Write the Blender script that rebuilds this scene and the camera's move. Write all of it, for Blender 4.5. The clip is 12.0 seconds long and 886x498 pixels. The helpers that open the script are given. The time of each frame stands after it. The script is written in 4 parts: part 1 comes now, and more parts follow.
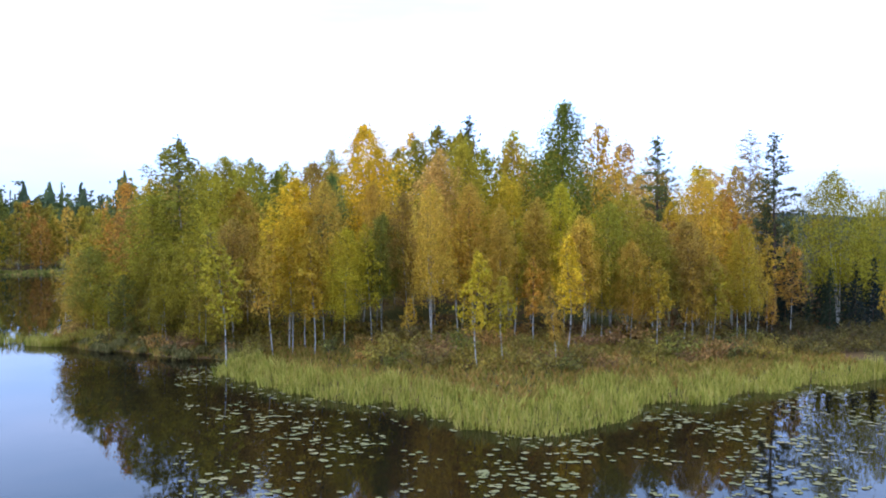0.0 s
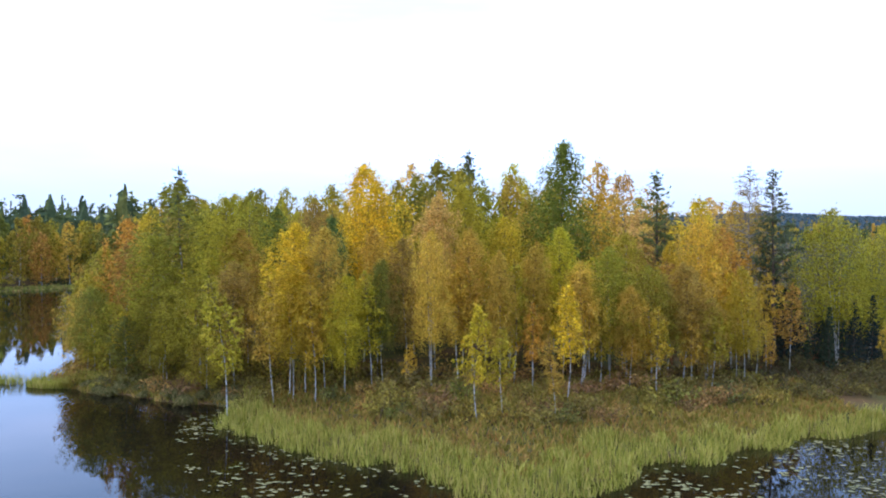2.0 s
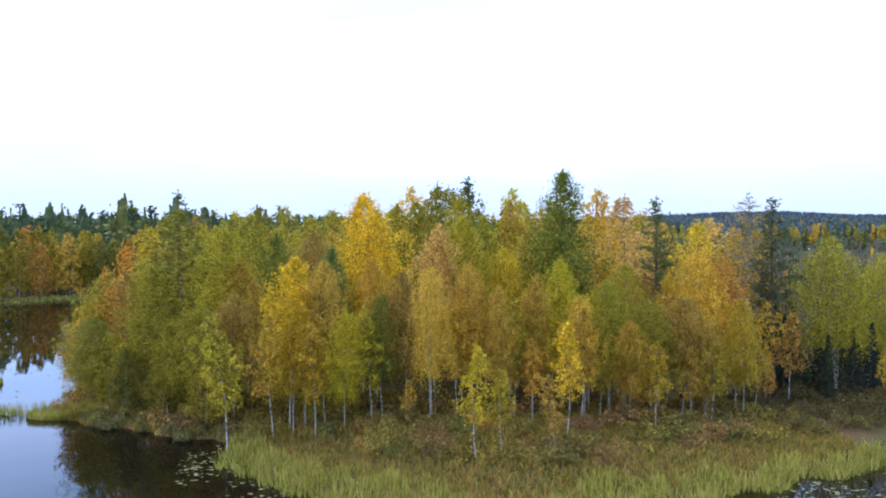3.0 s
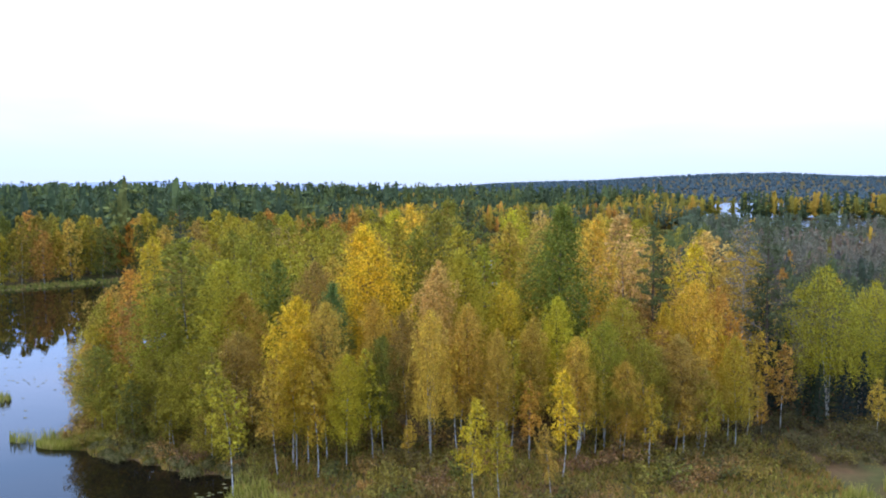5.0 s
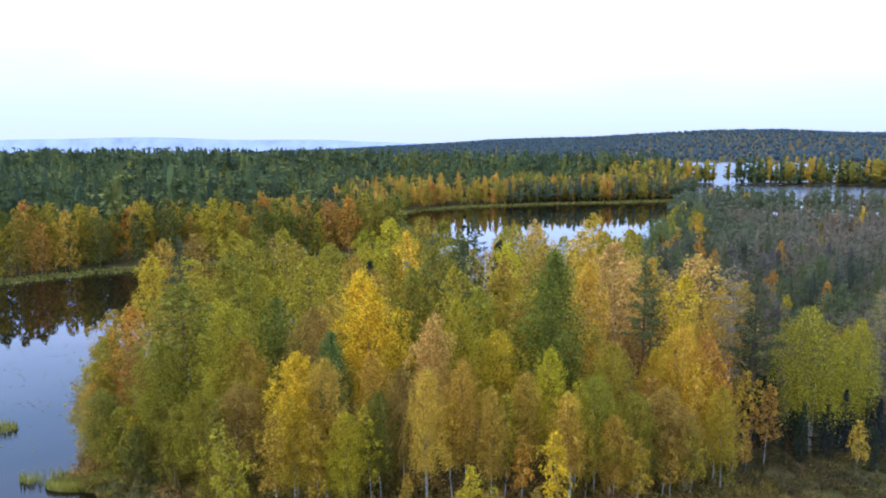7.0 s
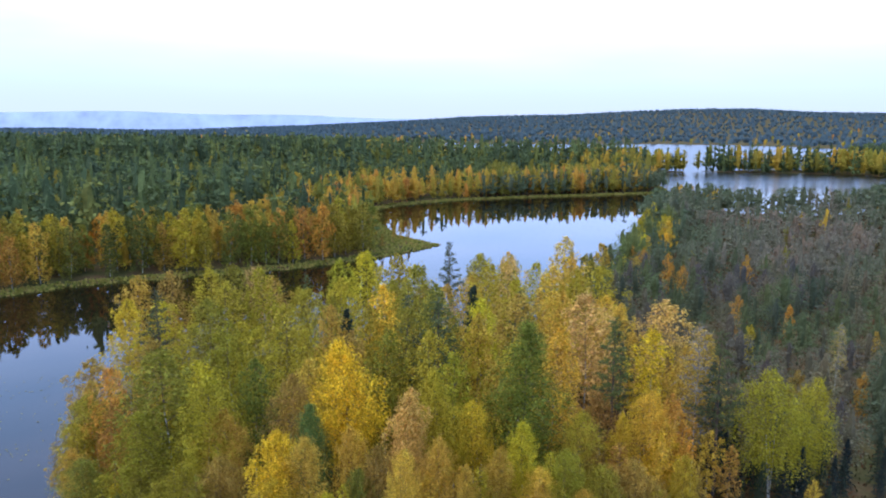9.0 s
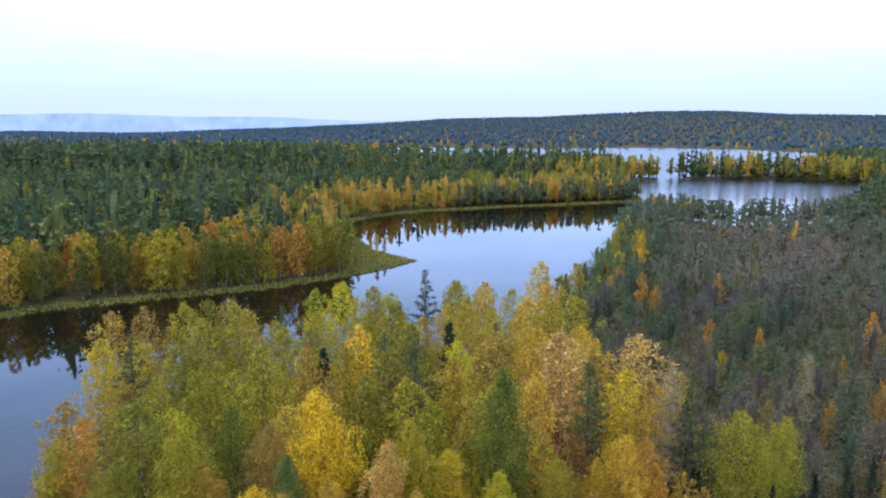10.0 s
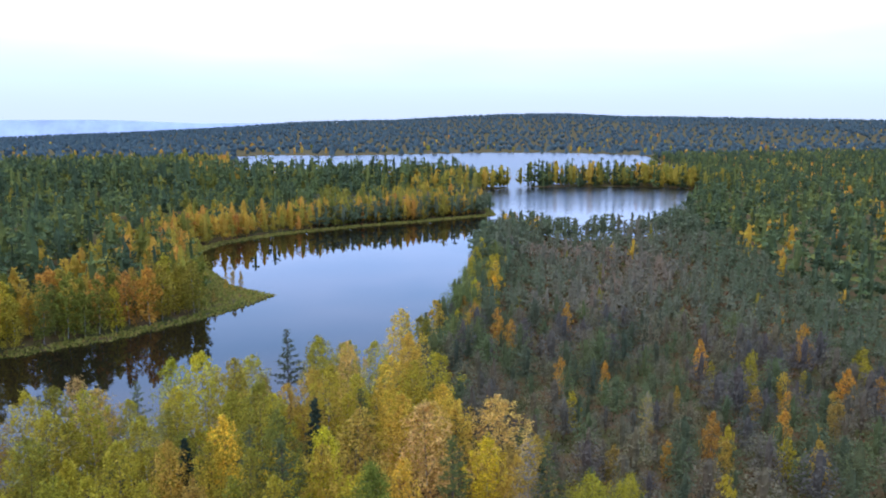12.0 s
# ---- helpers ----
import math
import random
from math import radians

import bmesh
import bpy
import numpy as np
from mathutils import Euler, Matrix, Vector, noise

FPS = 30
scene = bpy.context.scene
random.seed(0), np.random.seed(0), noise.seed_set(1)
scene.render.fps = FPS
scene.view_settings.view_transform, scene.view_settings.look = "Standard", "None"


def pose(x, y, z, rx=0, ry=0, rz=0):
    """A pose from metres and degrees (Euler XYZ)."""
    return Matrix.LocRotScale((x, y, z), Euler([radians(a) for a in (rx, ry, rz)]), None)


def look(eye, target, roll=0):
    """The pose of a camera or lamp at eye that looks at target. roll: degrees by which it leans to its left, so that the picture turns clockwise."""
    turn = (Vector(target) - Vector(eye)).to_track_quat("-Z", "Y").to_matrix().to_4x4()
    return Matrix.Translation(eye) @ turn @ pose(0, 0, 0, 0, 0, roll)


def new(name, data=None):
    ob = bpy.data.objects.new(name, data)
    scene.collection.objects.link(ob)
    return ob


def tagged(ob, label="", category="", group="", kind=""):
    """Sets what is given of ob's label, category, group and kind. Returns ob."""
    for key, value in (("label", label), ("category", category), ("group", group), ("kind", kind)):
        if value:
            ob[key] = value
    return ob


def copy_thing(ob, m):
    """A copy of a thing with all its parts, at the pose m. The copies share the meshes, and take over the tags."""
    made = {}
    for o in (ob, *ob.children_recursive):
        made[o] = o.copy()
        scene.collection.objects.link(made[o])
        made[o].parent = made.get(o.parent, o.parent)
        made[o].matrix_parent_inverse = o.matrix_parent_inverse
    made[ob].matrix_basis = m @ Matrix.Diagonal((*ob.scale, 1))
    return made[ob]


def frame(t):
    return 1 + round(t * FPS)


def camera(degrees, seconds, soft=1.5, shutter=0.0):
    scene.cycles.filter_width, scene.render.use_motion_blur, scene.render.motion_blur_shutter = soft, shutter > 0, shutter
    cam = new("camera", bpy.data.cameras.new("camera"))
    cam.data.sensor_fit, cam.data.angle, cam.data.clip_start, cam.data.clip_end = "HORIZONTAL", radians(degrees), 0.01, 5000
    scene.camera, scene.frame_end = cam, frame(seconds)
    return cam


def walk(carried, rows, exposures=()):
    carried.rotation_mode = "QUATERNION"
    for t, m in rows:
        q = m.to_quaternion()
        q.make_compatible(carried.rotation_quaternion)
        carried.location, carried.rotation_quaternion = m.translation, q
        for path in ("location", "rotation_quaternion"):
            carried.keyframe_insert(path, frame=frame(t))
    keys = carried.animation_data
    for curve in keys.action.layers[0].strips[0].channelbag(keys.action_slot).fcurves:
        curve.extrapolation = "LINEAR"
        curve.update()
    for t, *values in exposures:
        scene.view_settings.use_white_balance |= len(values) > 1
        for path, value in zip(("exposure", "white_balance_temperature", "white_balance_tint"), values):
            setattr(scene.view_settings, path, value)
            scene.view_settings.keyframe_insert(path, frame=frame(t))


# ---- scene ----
cam = camera(62.4, 12.0, 2.0)
PATH = [
    (0, (0.121, -0.095, 6.616), (0.086, 1.904, 6.569), 0.2),
    (0.5, (0.139, -0.101, 7.004), (0.103, 1.898, 6.957), 0.2),
    (1, (0.141, -0.105, 7.558), (0.105, 1.895, 7.511), 0.2),
    (1.5, (0.129, -0.155, 8.253), (0.094, 1.844, 8.206), 0.2),
    (2, (0.146, -0.173, 9.021), (0.11, 1.826, 8.973), 0.1),
    (2.5, (0.156, -0.181, 9.974), (0.12, 1.818, 9.923), 0.1),
    (3, (0.175, -0.166, 10.919), (0.139, 1.833, 10.866), 0.0),
    (5, (0.181, -0.42, 15.318), (0.146, 1.573, 15.154), 0.1),
    (5.5, (0.231, -0.513, 16.627), (0.198, 1.48, 16.458), 0.0),
    (6, (0.218, -0.525, 17.858), (0.187, 1.466, 17.669), 0.0),
    (6.5, (0.198, -0.556, 19.407), (0.17, 1.429, 19.169), -0.0),
    (8.5, (0.013, -0.757, 25.529), (0.037, 1.211, 25.177), 0.3),
    (9, (-0.04, -0.736, 27.086), (0.012, 1.233, 26.735), 0.4),
    (9.5, (0.038, -0.636, 28.593), (0.124, 1.332, 28.245), 0.3),
    (10, (0.023, -0.57, 30.22), (0.139, 1.396, 29.873), 0.3),
    (10.5, (0.026, -0.472, 31.764), (0.179, 1.492, 31.419), 0.3),
    (11, (-0.041, -0.563, 33.335), (0.189, 1.394, 32.991), 0.2),
    (11.5, (-0.099, -0.682, 35.06), (0.256, 1.256, 34.717), 0.1),
    (12, (-0.193, -0.872, 36.782), (0.303, 1.034, 36.438), -0.0),
]
walk(cam, [(t, look(eye, target, roll)) for t, eye, target, roll in PATH], [(0, -0.13), (6, -0.16), (12, -0.27)])
# ---- light ----
SUN_EL, SUN_ROT = radians(38), radians(250)
world = bpy.data.worlds.new("overcast_sky")
scene.world = world
world.use_nodes = True
wn, wl = world.node_tree.nodes, world.node_tree.links
wn.clear()
sky = wn.new("ShaderNodeTexSky")
sky.sky_type, sky.sun_disc = "NISHITA", False
sky.sun_elevation, sky.sun_rotation = SUN_EL, SUN_ROT
sky.air_density, sky.dust_density, sky.ozone_density = 1.0, 4.0, 1.0
gain = wn.new("ShaderNodeMix"); gain.data_type, gain.blend_type = "RGBA", "MULTIPLY"
gain.inputs["Factor"].default_value = 1.0
gain.inputs["B"].default_value = (0.11, 0.11, 0.11, 1)
tex = wn.new("ShaderNodeTexCoord")
clouds = wn.new("ShaderNodeTexNoise")
clouds.inputs["Scale"].default_value, clouds.inputs["Detail"].default_value = 1.6, 5
cmap = wn.new("ShaderNodeMapping"); cmap.inputs["Scale"].default_value = (1, 1, 5)
cloud = wn.new("ShaderNodeValToRGB")
cloud.color_ramp.elements[0].position, cloud.color_ramp.elements[1].position = 0.4, 0.72
cloud.color_ramp.elements[0].color, cloud.color_ramp.elements[1].color = (1.12, 1.86, 3.45, 1), (1.9, 2.46, 4.1, 1)
cover = wn.new("ShaderNodeMix"); cover.data_type = "RGBA"
cover.inputs["Factor"].default_value = 0.93
back = wn.new("ShaderNodeBackground"); back.inputs["Strength"].default_value = 1.0
wout = wn.new("ShaderNodeOutputWorld")
wl.new(tex.outputs["Generated"], cmap.inputs["Vector"])
wl.new(cmap.outputs["Vector"], clouds.inputs["Vector"])
wl.new(clouds.outputs["Fac"], cloud.inputs["Fac"])
wl.new(sky.outputs["Color"], gain.inputs["A"])
wl.new(gain.outputs["Result"], cover.inputs["A"])
# the overcast thins to a paler, dimmer band low over the land
up = wn.new("ShaderNodeSeparateXYZ")
low = wn.new("ShaderNodeMapRange"); low.interpolation_type = "SMOOTHSTEP"
low.inputs["From Min"].default_value, low.inputs["From Max"].default_value = 0.0, 0.2
band = wn.new("ShaderNodeMix"); band.data_type = "RGBA"
band.inputs["A"].default_value = (0.93, 1.14, 1.6, 1)
wl.new(tex.outputs["Generated"], up.inputs["Vector"])
wl.new(up.outputs["Z"], low.inputs["Value"])
wl.new(low.outputs["Result"], band.inputs["Factor"])
wl.new(cloud.outputs["Color"], band.inputs["B"])
high = wn.new("ShaderNodeMapRange"); high.interpolation_type = "SMOOTHSTEP"
high.inputs["From Min"].default_value, high.inputs["From Max"].default_value = 0.4, 1.0
dome = wn.new("ShaderNodeMix"); dome.data_type, dome.blend_type = "RGBA", "MULTIPLY"
dome.inputs["Factor"].default_value = 1.0
wl.new(up.outputs["Z"], high.inputs["Value"])
glow = wn.new("ShaderNodeMix"); glow.data_type = "RGBA"
glow.inputs["A"].default_value, glow.inputs["B"].default_value = (1, 1, 1, 1), (1.7, 1.42, 0.97, 1)
wl.new(high.outputs["Result"], glow.inputs["Factor"])
wl.new(band.outputs["Result"], dome.inputs["A"]); wl.new(glow.outputs["Result"], dome.inputs["B"])
wl.new(dome.outputs["Result"], cover.inputs["B"])
wl.new(cover.outputs["Result"], back.inputs["Color"])
wl.new(back.outputs["Background"], wout.inputs["Surface"])
sun_data = bpy.data.lights.new("sun", "SUN")
sun_data.energy, sun_data.angle, sun_data.color = 1.4, radians(25), (1.0, 0.86, 0.66)
sun = new("sun", sun_data)
sun_dir = Vector((math.sin(SUN_ROT) * math.cos(SUN_EL), math.cos(SUN_ROT) * math.cos(SUN_EL), math.sin(SUN_EL)))
sun.matrix_world = look(sun_dir * 200, (0, 0, 0))


# ---- materials ----
def material(name):
    m = bpy.data.materials.new(name)
    m.use_nodes = True
    n, l = m.node_tree.nodes, m.node_tree.links
    n.clear()
    return m, n, l, n.new("ShaderNodeOutputMaterial")


def noise_node(n, l, scale, detail=4, vec=None, rough=0.55):
    t = n.new("ShaderNodeTexNoise")
    t.inputs["Scale"].default_value, t.inputs["Detail"].default_value, t.inputs["Roughness"].default_value = scale, detail, rough
    if vec:
        l.new(vec, t.inputs["Vector"])
    return t.outputs["Fac"]


def ramp(n, l, fac, stops):
    r = n.new("ShaderNodeValToRGB")
    while len(r.color_ramp.elements) < len(stops):
        r.color_ramp.elements.new(0.5)
    for e, (p, c) in zip(r.color_ramp.elements, stops):
        e.position, e.color = p, (*c, 1)
    l.new(fac, r.inputs["Fac"])
    return r.outputs["Color"]


def mixed(n, l, kind, fac, a, b):
    m = n.new("ShaderNodeMix"); m.data_type, m.blend_type = "RGBA", kind
    for key, v in (("Factor", fac), ("A", a), ("B", b)):
        if isinstance(v, (float, int)):
            m.inputs[key].default_value = v
        elif isinstance(v, tuple):
            m.inputs[key].default_value = (*v, 1)
        else:
            l.new(v, m.inputs[key])
    return m.outputs["Result"]


def spread(n, l, value, low, high):
    r = n.new("ShaderNodeMapRange")
    l.new(value, r.inputs["Value"])
    r.inputs["To Min"].default_value, r.inputs["To Max"].default_value = low, high
    return r.outputs["Result"]


def hsv(n, l, color, hue=None, sat=None, val=None):
    h = n.new("ShaderNodeHueSaturation")
    l.new(color, h.inputs["Color"])
    for key, v in (("Hue", hue), ("Saturation", sat), ("Value", val)):
        if v is not None:
            l.new(v, h.inputs[key])
    return h.outputs["Color"]


def leaf_material(name, through_light=0.35, hue=0.03, dark=0.55, light=1.25, tint=None, by_tree=False):
    """Leaves that take the hue of their tree, each leaf a little different."""
    m, n, l, out = material(name)
    geo = n.new("ShaderNodeNewGeometry").outputs["Random Per Island"]
    if tint:
        at = n.new("ShaderNodeAttribute"); at.attribute_name = "tint"
        c = ramp(n, l, at.outputs["Fac"] if by_tree else geo, tint)
    else:
        c = n.new("ShaderNodeObjectInfo").outputs["Color"]
    wn2 = n.new("ShaderNodeTexWhiteNoise"); wn2.noise_dimensions = "1D"
    l.new(geo, wn2.inputs["W"])
    co = n.new("ShaderNodeTexCoord").outputs["Object"]
    patch = noise_node(n, l, 0.9, 2, co)
    c = hsv(n, l, c, spread(n, l, patch, 0.5 - hue * 1.6, 0.5 + hue * 1.6), None, spread(n, l, geo, dark, light))
    c = hsv(n, l, c, spread(n, l, wn2.outputs["Value"], 0.5 - hue, 0.5 + hue), None, spread(n, l, noise_node(n, l, 1.7, 2, co), 0.55, 1.45))
    d = n.new("ShaderNodeBsdfPrincipled")
    d.inputs["Roughness"].default_value, d.inputs["Specular IOR Level"].default_value = 0.7, 0.08
    t = n.new("ShaderNodeBsdfTranslucent")
    mx = n.new("ShaderNodeMixShader"); mx.inputs["Fac"].default_value = through_light
    l.new(c, d.inputs["Base Color"]); l.new(c, t.inputs["Color"])
    l.new(d.outputs["BSDF"], mx.inputs[1]); l.new(t.outputs["BSDF"], mx.inputs[2])
    l.new(mx.outputs["Shader"], out.inputs["Surface"])
    return m


def rough_material(name, stops, scale, fine, rough=0.9, bump=0.4, stretch=(1, 1, 1), spec=0.2):
    m, n, l, out = material(name)
    mp = n.new("ShaderNodeMapping"); mp.inputs["Scale"].default_value = stretch
    l.new(n.new("ShaderNodeTexCoord").outputs["Object"], mp.inputs["Vector"])
    v = mp.outputs["Vector"]
    big, small = noise_node(n, l, scale, 5, v), noise_node(n, l, fine, 4, v)
    c = ramp(n, l, big, stops)
    c = hsv(n, l, c, None, None, spread(n, l, small, 0.55, 1.4))
    d = n.new("ShaderNodeBsdfPrincipled")
    d.inputs["Roughness"].default_value, d.inputs["Specular IOR Level"].default_value = rough, spec
    b = n.new("ShaderNodeBump"); b.inputs["Strength"].default_value, b.inputs["Distance"].default_value = bump, 0.05
    l.new(small, b.inputs["Height"]); l.new(b.outputs["Normal"], d.inputs["Normal"])
    l.new(c, d.inputs["Base Color"]); l.new(d.outputs["BSDF"], out.inputs["Surface"])
    return m


LEAF = leaf_material("birch_leaf", 0.42, 0.009, 0.5, 1.5)
NEEDLE = leaf_material("pine_needle", 0.4, 0.01, 0.75, 1.25)
SEDGE = leaf_material("sedge_blade", 0.4, 0.006, 0.85, 1.15, [(0.0, (0.183, 0.198, 0.0255)), (0.4, (0.324, 0.299, 0.0511)), (0.75, (0.432, 0.364, 0.0851)), (1.0, (0.416, 0.306, 0.0936))])
MEADOW = leaf_material("meadow_blade", 0.4, 0.006, 0.85, 1.15, [(0.0, (0.176, 0.156, 0.024)), (0.45, (0.288, 0.222, 0.044)), (0.8, (0.336, 0.211, 0.06)), (1.0, (0.288, 0.133, 0.04))])
BANK = leaf_material("bank_blade", 0.4, 0.006, 0.85, 1.15, [(0.0, (0.164, 0.168, 0.032)), (0.45, (0.254, 0.232, 0.048)), (0.8, (0.312, 0.248, 0.064)), (1.0, (0.279, 0.176, 0.056))])
HEATH = leaf_material("heath_twig", 0.3, 0.006, 0.8, 1.2, [(0.0, (0.04, 0.045, 0.016)), (0.4, (0.088, 0.0638, 0.028)), (0.75, (0.144, 0.0675, 0.032)), (1.0, (0.192, 0.075, 0.032))])
STRAW = leaf_material("dry_grass", 0.3, 0.006, 0.8, 1.15, [(0.0, (0.0858, 0.0851, 0.0198)), (0.6, (0.133, 0.111, 0.0363)), (1.0, (0.234, 0.189, 0.0858))])
BARK_BIRCH = rough_material("birch_bark", [(0.36, (0.05, 0.045, 0.04)), (0.46, (0.36, 0.33, 0.29)), (0.7, (0.52, 0.49, 0.45))], 3.0, 20, 0.8, 0.3, (1, 1, 2.2))
BARK_PINE = rough_material("pine_bark", [(0.3, (0.05, 0.04, 0.035)), (0.7, (0.17, 0.11, 0.075))], 4.0, 18, 0.95, 0.6, (1, 1, 0.4))
BARK_TWIG = rough_material("dark_twig", [(0.3, (0.07, 0.05, 0.04)), (0.7, (0.16, 0.12, 0.1))], 4.0, 18, 0.95, 0.3)
BARK_GREY = rough_material("bare_twig", [(0.3, (0.12, 0.1, 0.09)), (0.7, (0.28, 0.25, 0.23))], 4.0, 18, 0.95, 0.3)
GROUND = rough_material("bog_ground", [(0.3, (0.04, 0.043, 0.016)), (0.45, (0.08, 0.07, 0.027)), (0.6, (0.12, 0.068, 0.036)), (0.75, (0.075, 0.077, 0.027))], 0.16, 2.3, 0.95, 0.8, (1, 1, 1), 0.02)
PAD = rough_material("lily_pad", [(0.3, (0.13, 0.13, 0.05)), (0.6, (0.2, 0.17, 0.08)), (0.8, (0.25, 0.17, 0.075))], 0.9, 9, 0.7, 0.1, (1, 1, 1), 0.1)
SPRUCE_FAR = leaf_material("far_spruce", 0.2, 0.008, 0.8, 1.2, [(0.0, (0.0557, 0.0753, 0.0385)), (0.5, (0.0829, 0.106, 0.0432)), (0.85, (0.116, 0.137, 0.0447)), (1.0, (0.171, 0.168, 0.0423))], True)
# spruce tints for the far hill, lightened and blued to paint in distance haze
HILL_HAZE = leaf_material("hazed_hill_spruce", 0.1, 0.004, 0.95, 1.05, [(0.0, (0.0465, 0.0698, 0.0834)), (0.7, (0.0537, 0.0803, 0.0921)), (1.0, (0.064, 0.0887, 0.0935))], True)
BIRCH_FAR = leaf_material("far_birch", 0.4, 0.01, 0.8, 1.2, [(0.0, (0.156, 0.155, 0.034)), (0.35, (0.313, 0.244, 0.0382)), (0.65, (0.497, 0.302, 0.0425)), (0.9, (0.515, 0.26, 0.0467)), (1.0, (0.432, 0.185, 0.0425))], True)
BOG_FAR = leaf_material("bog_pine_needle", 0.35, 0.008, 0.85, 1.15, [(0.0, (0.1, 0.123, 0.0626)), (0.4, (0.14, 0.141, 0.0832)), (0.75, (0.19, 0.159, 0.113)), (1.0, (0.24, 0.164, 0.108))], True)
# pale blue is air haze painted into the fells' base colour
RIDGE_HAZE = rough_material("hazed_ridge", [(0.3, (0.36, 0.419, 0.612)), (0.7, (0.4, 0.465, 0.663))], 0.002, 0.01, 1.0, 0.0)


def water_material():
    """Still tarn water near the headland; the open lakes beyond are ruffled by wind."""
    m, n, l, out = material("lake_water")
    d = n.new("ShaderNodeBsdfPrincipled")
    d.inputs["Base Color"].default_value, d.inputs["IOR"].default_value = (0.006, 0.0045, 0.003, 1), 1.34
    co = n.new("ShaderNodeTexCoord").outputs["Object"]
    place = n.new("ShaderNodeSeparateXYZ"); l.new(co, place.inputs["Vector"])
    wind = n.new("ShaderNodeMapRange")
    wind.inputs["From Min"].default_value, wind.inputs["From Max"].default_value = 235, 330
    l.new(place.outputs["Y"], wind.inputs["Value"])
    rough = n.new("ShaderNodeMath"); rough.operation = "MULTIPLY_ADD"
    rough.inputs[1].default_value, rough.inputs[2].default_value = 0.24, 0.02
    l.new(wind.outputs["Result"], rough.inputs[0]); l.new(rough.outputs["Value"], d.inputs["Roughness"])
    a, c = noise_node(n, l, 0.5, 3, co), noise_node(n, l, 3.5, 2, co)
    b = n.new("ShaderNodeBump"); b.inputs["Strength"].default_value, b.inputs["Distance"].default_value = 0.06, 0.05
    b2 = n.new("ShaderNodeBump"); b2.inputs["Strength"].default_value, b2.inputs["Distance"].default_value = 0.03, 0.02
    l.new(a, b.inputs["Height"]); l.new(c, b2.inputs["Height"])
    l.new(b.outputs["Normal"], b2.inputs["Normal"]); l.new(b2.outputs["Normal"], d.inputs["Normal"])
    l.new(d.outputs["BSDF"], out.inputs["Surface"])
    return m


WATER = water_material()

# ---- shorelines, in metres, seen from above ----
SHORE_FRONT = [(900, -200), (300, -20), (120, 22), (70, 34), (40, 37.4), (28, 35.9), (19, 33.4), (13.8, 31.5), (9.8, 28.9), (6.8, 28.4), (5.5, 26), (4.4, 24.8),
               (2.6, 24), (0.4, 24.7), (-0.4, 26.2), (-2.2, 28.2), (-4.1, 28.8), (-7.1, 30.2), (-10, 33.2), (-11.8, 36.8), (-16.8, 38.3), (-19.5, 39.6), (-22.5, 41.2), (-24.2, 42.6)]
SHORE_BACK = [(-24.5, 45), (-26, 50), (-29, 57), (-31, 65), (-29, 72), (-24, 77), (-16, 81.5), (-8, 85), (2, 91), (10, 92), (18, 96), (22, 105), (30, 122), (43, 148), (53, 180), (67, 212), (80, 230)]
SHORE_BAY = [(90, 226), (96, 206), (125, 210), (150, 235), (180, 280), (205, 310), (226, 332), (234, 347), (226, 362), (197, 377), (151, 386), (146, 392), (165, 402), (230, 408), (290, 440), (330, 520)]
SHORE_LAKE = [(365, 620), (400, 690), (411, 720), (358, 805), (268, 828), (90, 795), (9, 835), (-15, 800), (-12, 650), (-8, 470), (0, 432), (60, 424), (110, 408), (141, 392), (140, 384), (114, 367), (104, 345), (99, 310), (95, 284)]
SHORE_LEFT = [(92, 273), (63, 262), (36, 254), (9, 243), (-9, 229), (-16, 215), (-15, 200), (-11, 184), (-6, 168), (0, 160), (3, 156), (-2, 149), (-12, 139), (-24, 130), (-43, 122), (-56, 116), (-68, 106), (-110, 80), (-300, 20), (-600, -200), (-600, -900), (900, -900)]
LAKE = np.array(SHORE_FRONT + SHORE_BACK + SHORE_BAY + SHORE_LAKE + SHORE_LEFT, float)


def inland(x, y):
    """Distance to the water's edge: positive on land, negative on the lake."""
    x, y = np.asarray(x, float), np.asarray(y, float)
    wob = 0.5 * np.sin(x * 1.3 + y * 0.7) + 0.3 * np.sin(x * 2.9 - y * 2.1 + 1)
    best, inside = np.full(x.shape, 1e12), np.zeros(x.shape, bool)
    for (ax, ay), (bx, by) in zip(LAKE, np.roll(LAKE, -1, 0)):
        dx, dy = bx - ax, by - ay
        t = np.clip(((x - ax) * dx + (y - ay) * dy) / (dx * dx + dy * dy), 0, 1)
        best = np.minimum(best, (x - ax - t * dx) ** 2 + (y - ay - t * dy) ** 2)
        cross = ((ay > y) != (by > y)) & (x < dx * (y - ay) / (dy if dy else 1e-9) + ax)
        inside ^= cross
    return np.where(inside, -1, 1) * np.sqrt(best) + wob * 0.6


def smooth(a, b, v):
    t = np.clip((v - a) / (b - a), 0, 1)
    return t * t * (3 - 2 * t)


def hill(x, y):
    """The wooded rise beyond the lakes."""
    d = np.hypot(x, y)
    bearing = np.degrees(np.arctan2(x, np.maximum(y, 1)))
    rise = np.interp(bearing, [-40, -18, -9, -6, 0, 3, 11, 15, 20, 24, 28, 34, 45, 60], [-20, -16, -2, 6, 18, 25, 30, 40, 51, 54, 46, 43, 35, 30])
    return -110 * smooth(2450, 4300, d) + smooth(930, 2250, d) * smooth(900, 1000, y) * (rise + 3 * np.sin(x / 310) + 2 * np.sin(x / 120 + y / 200))


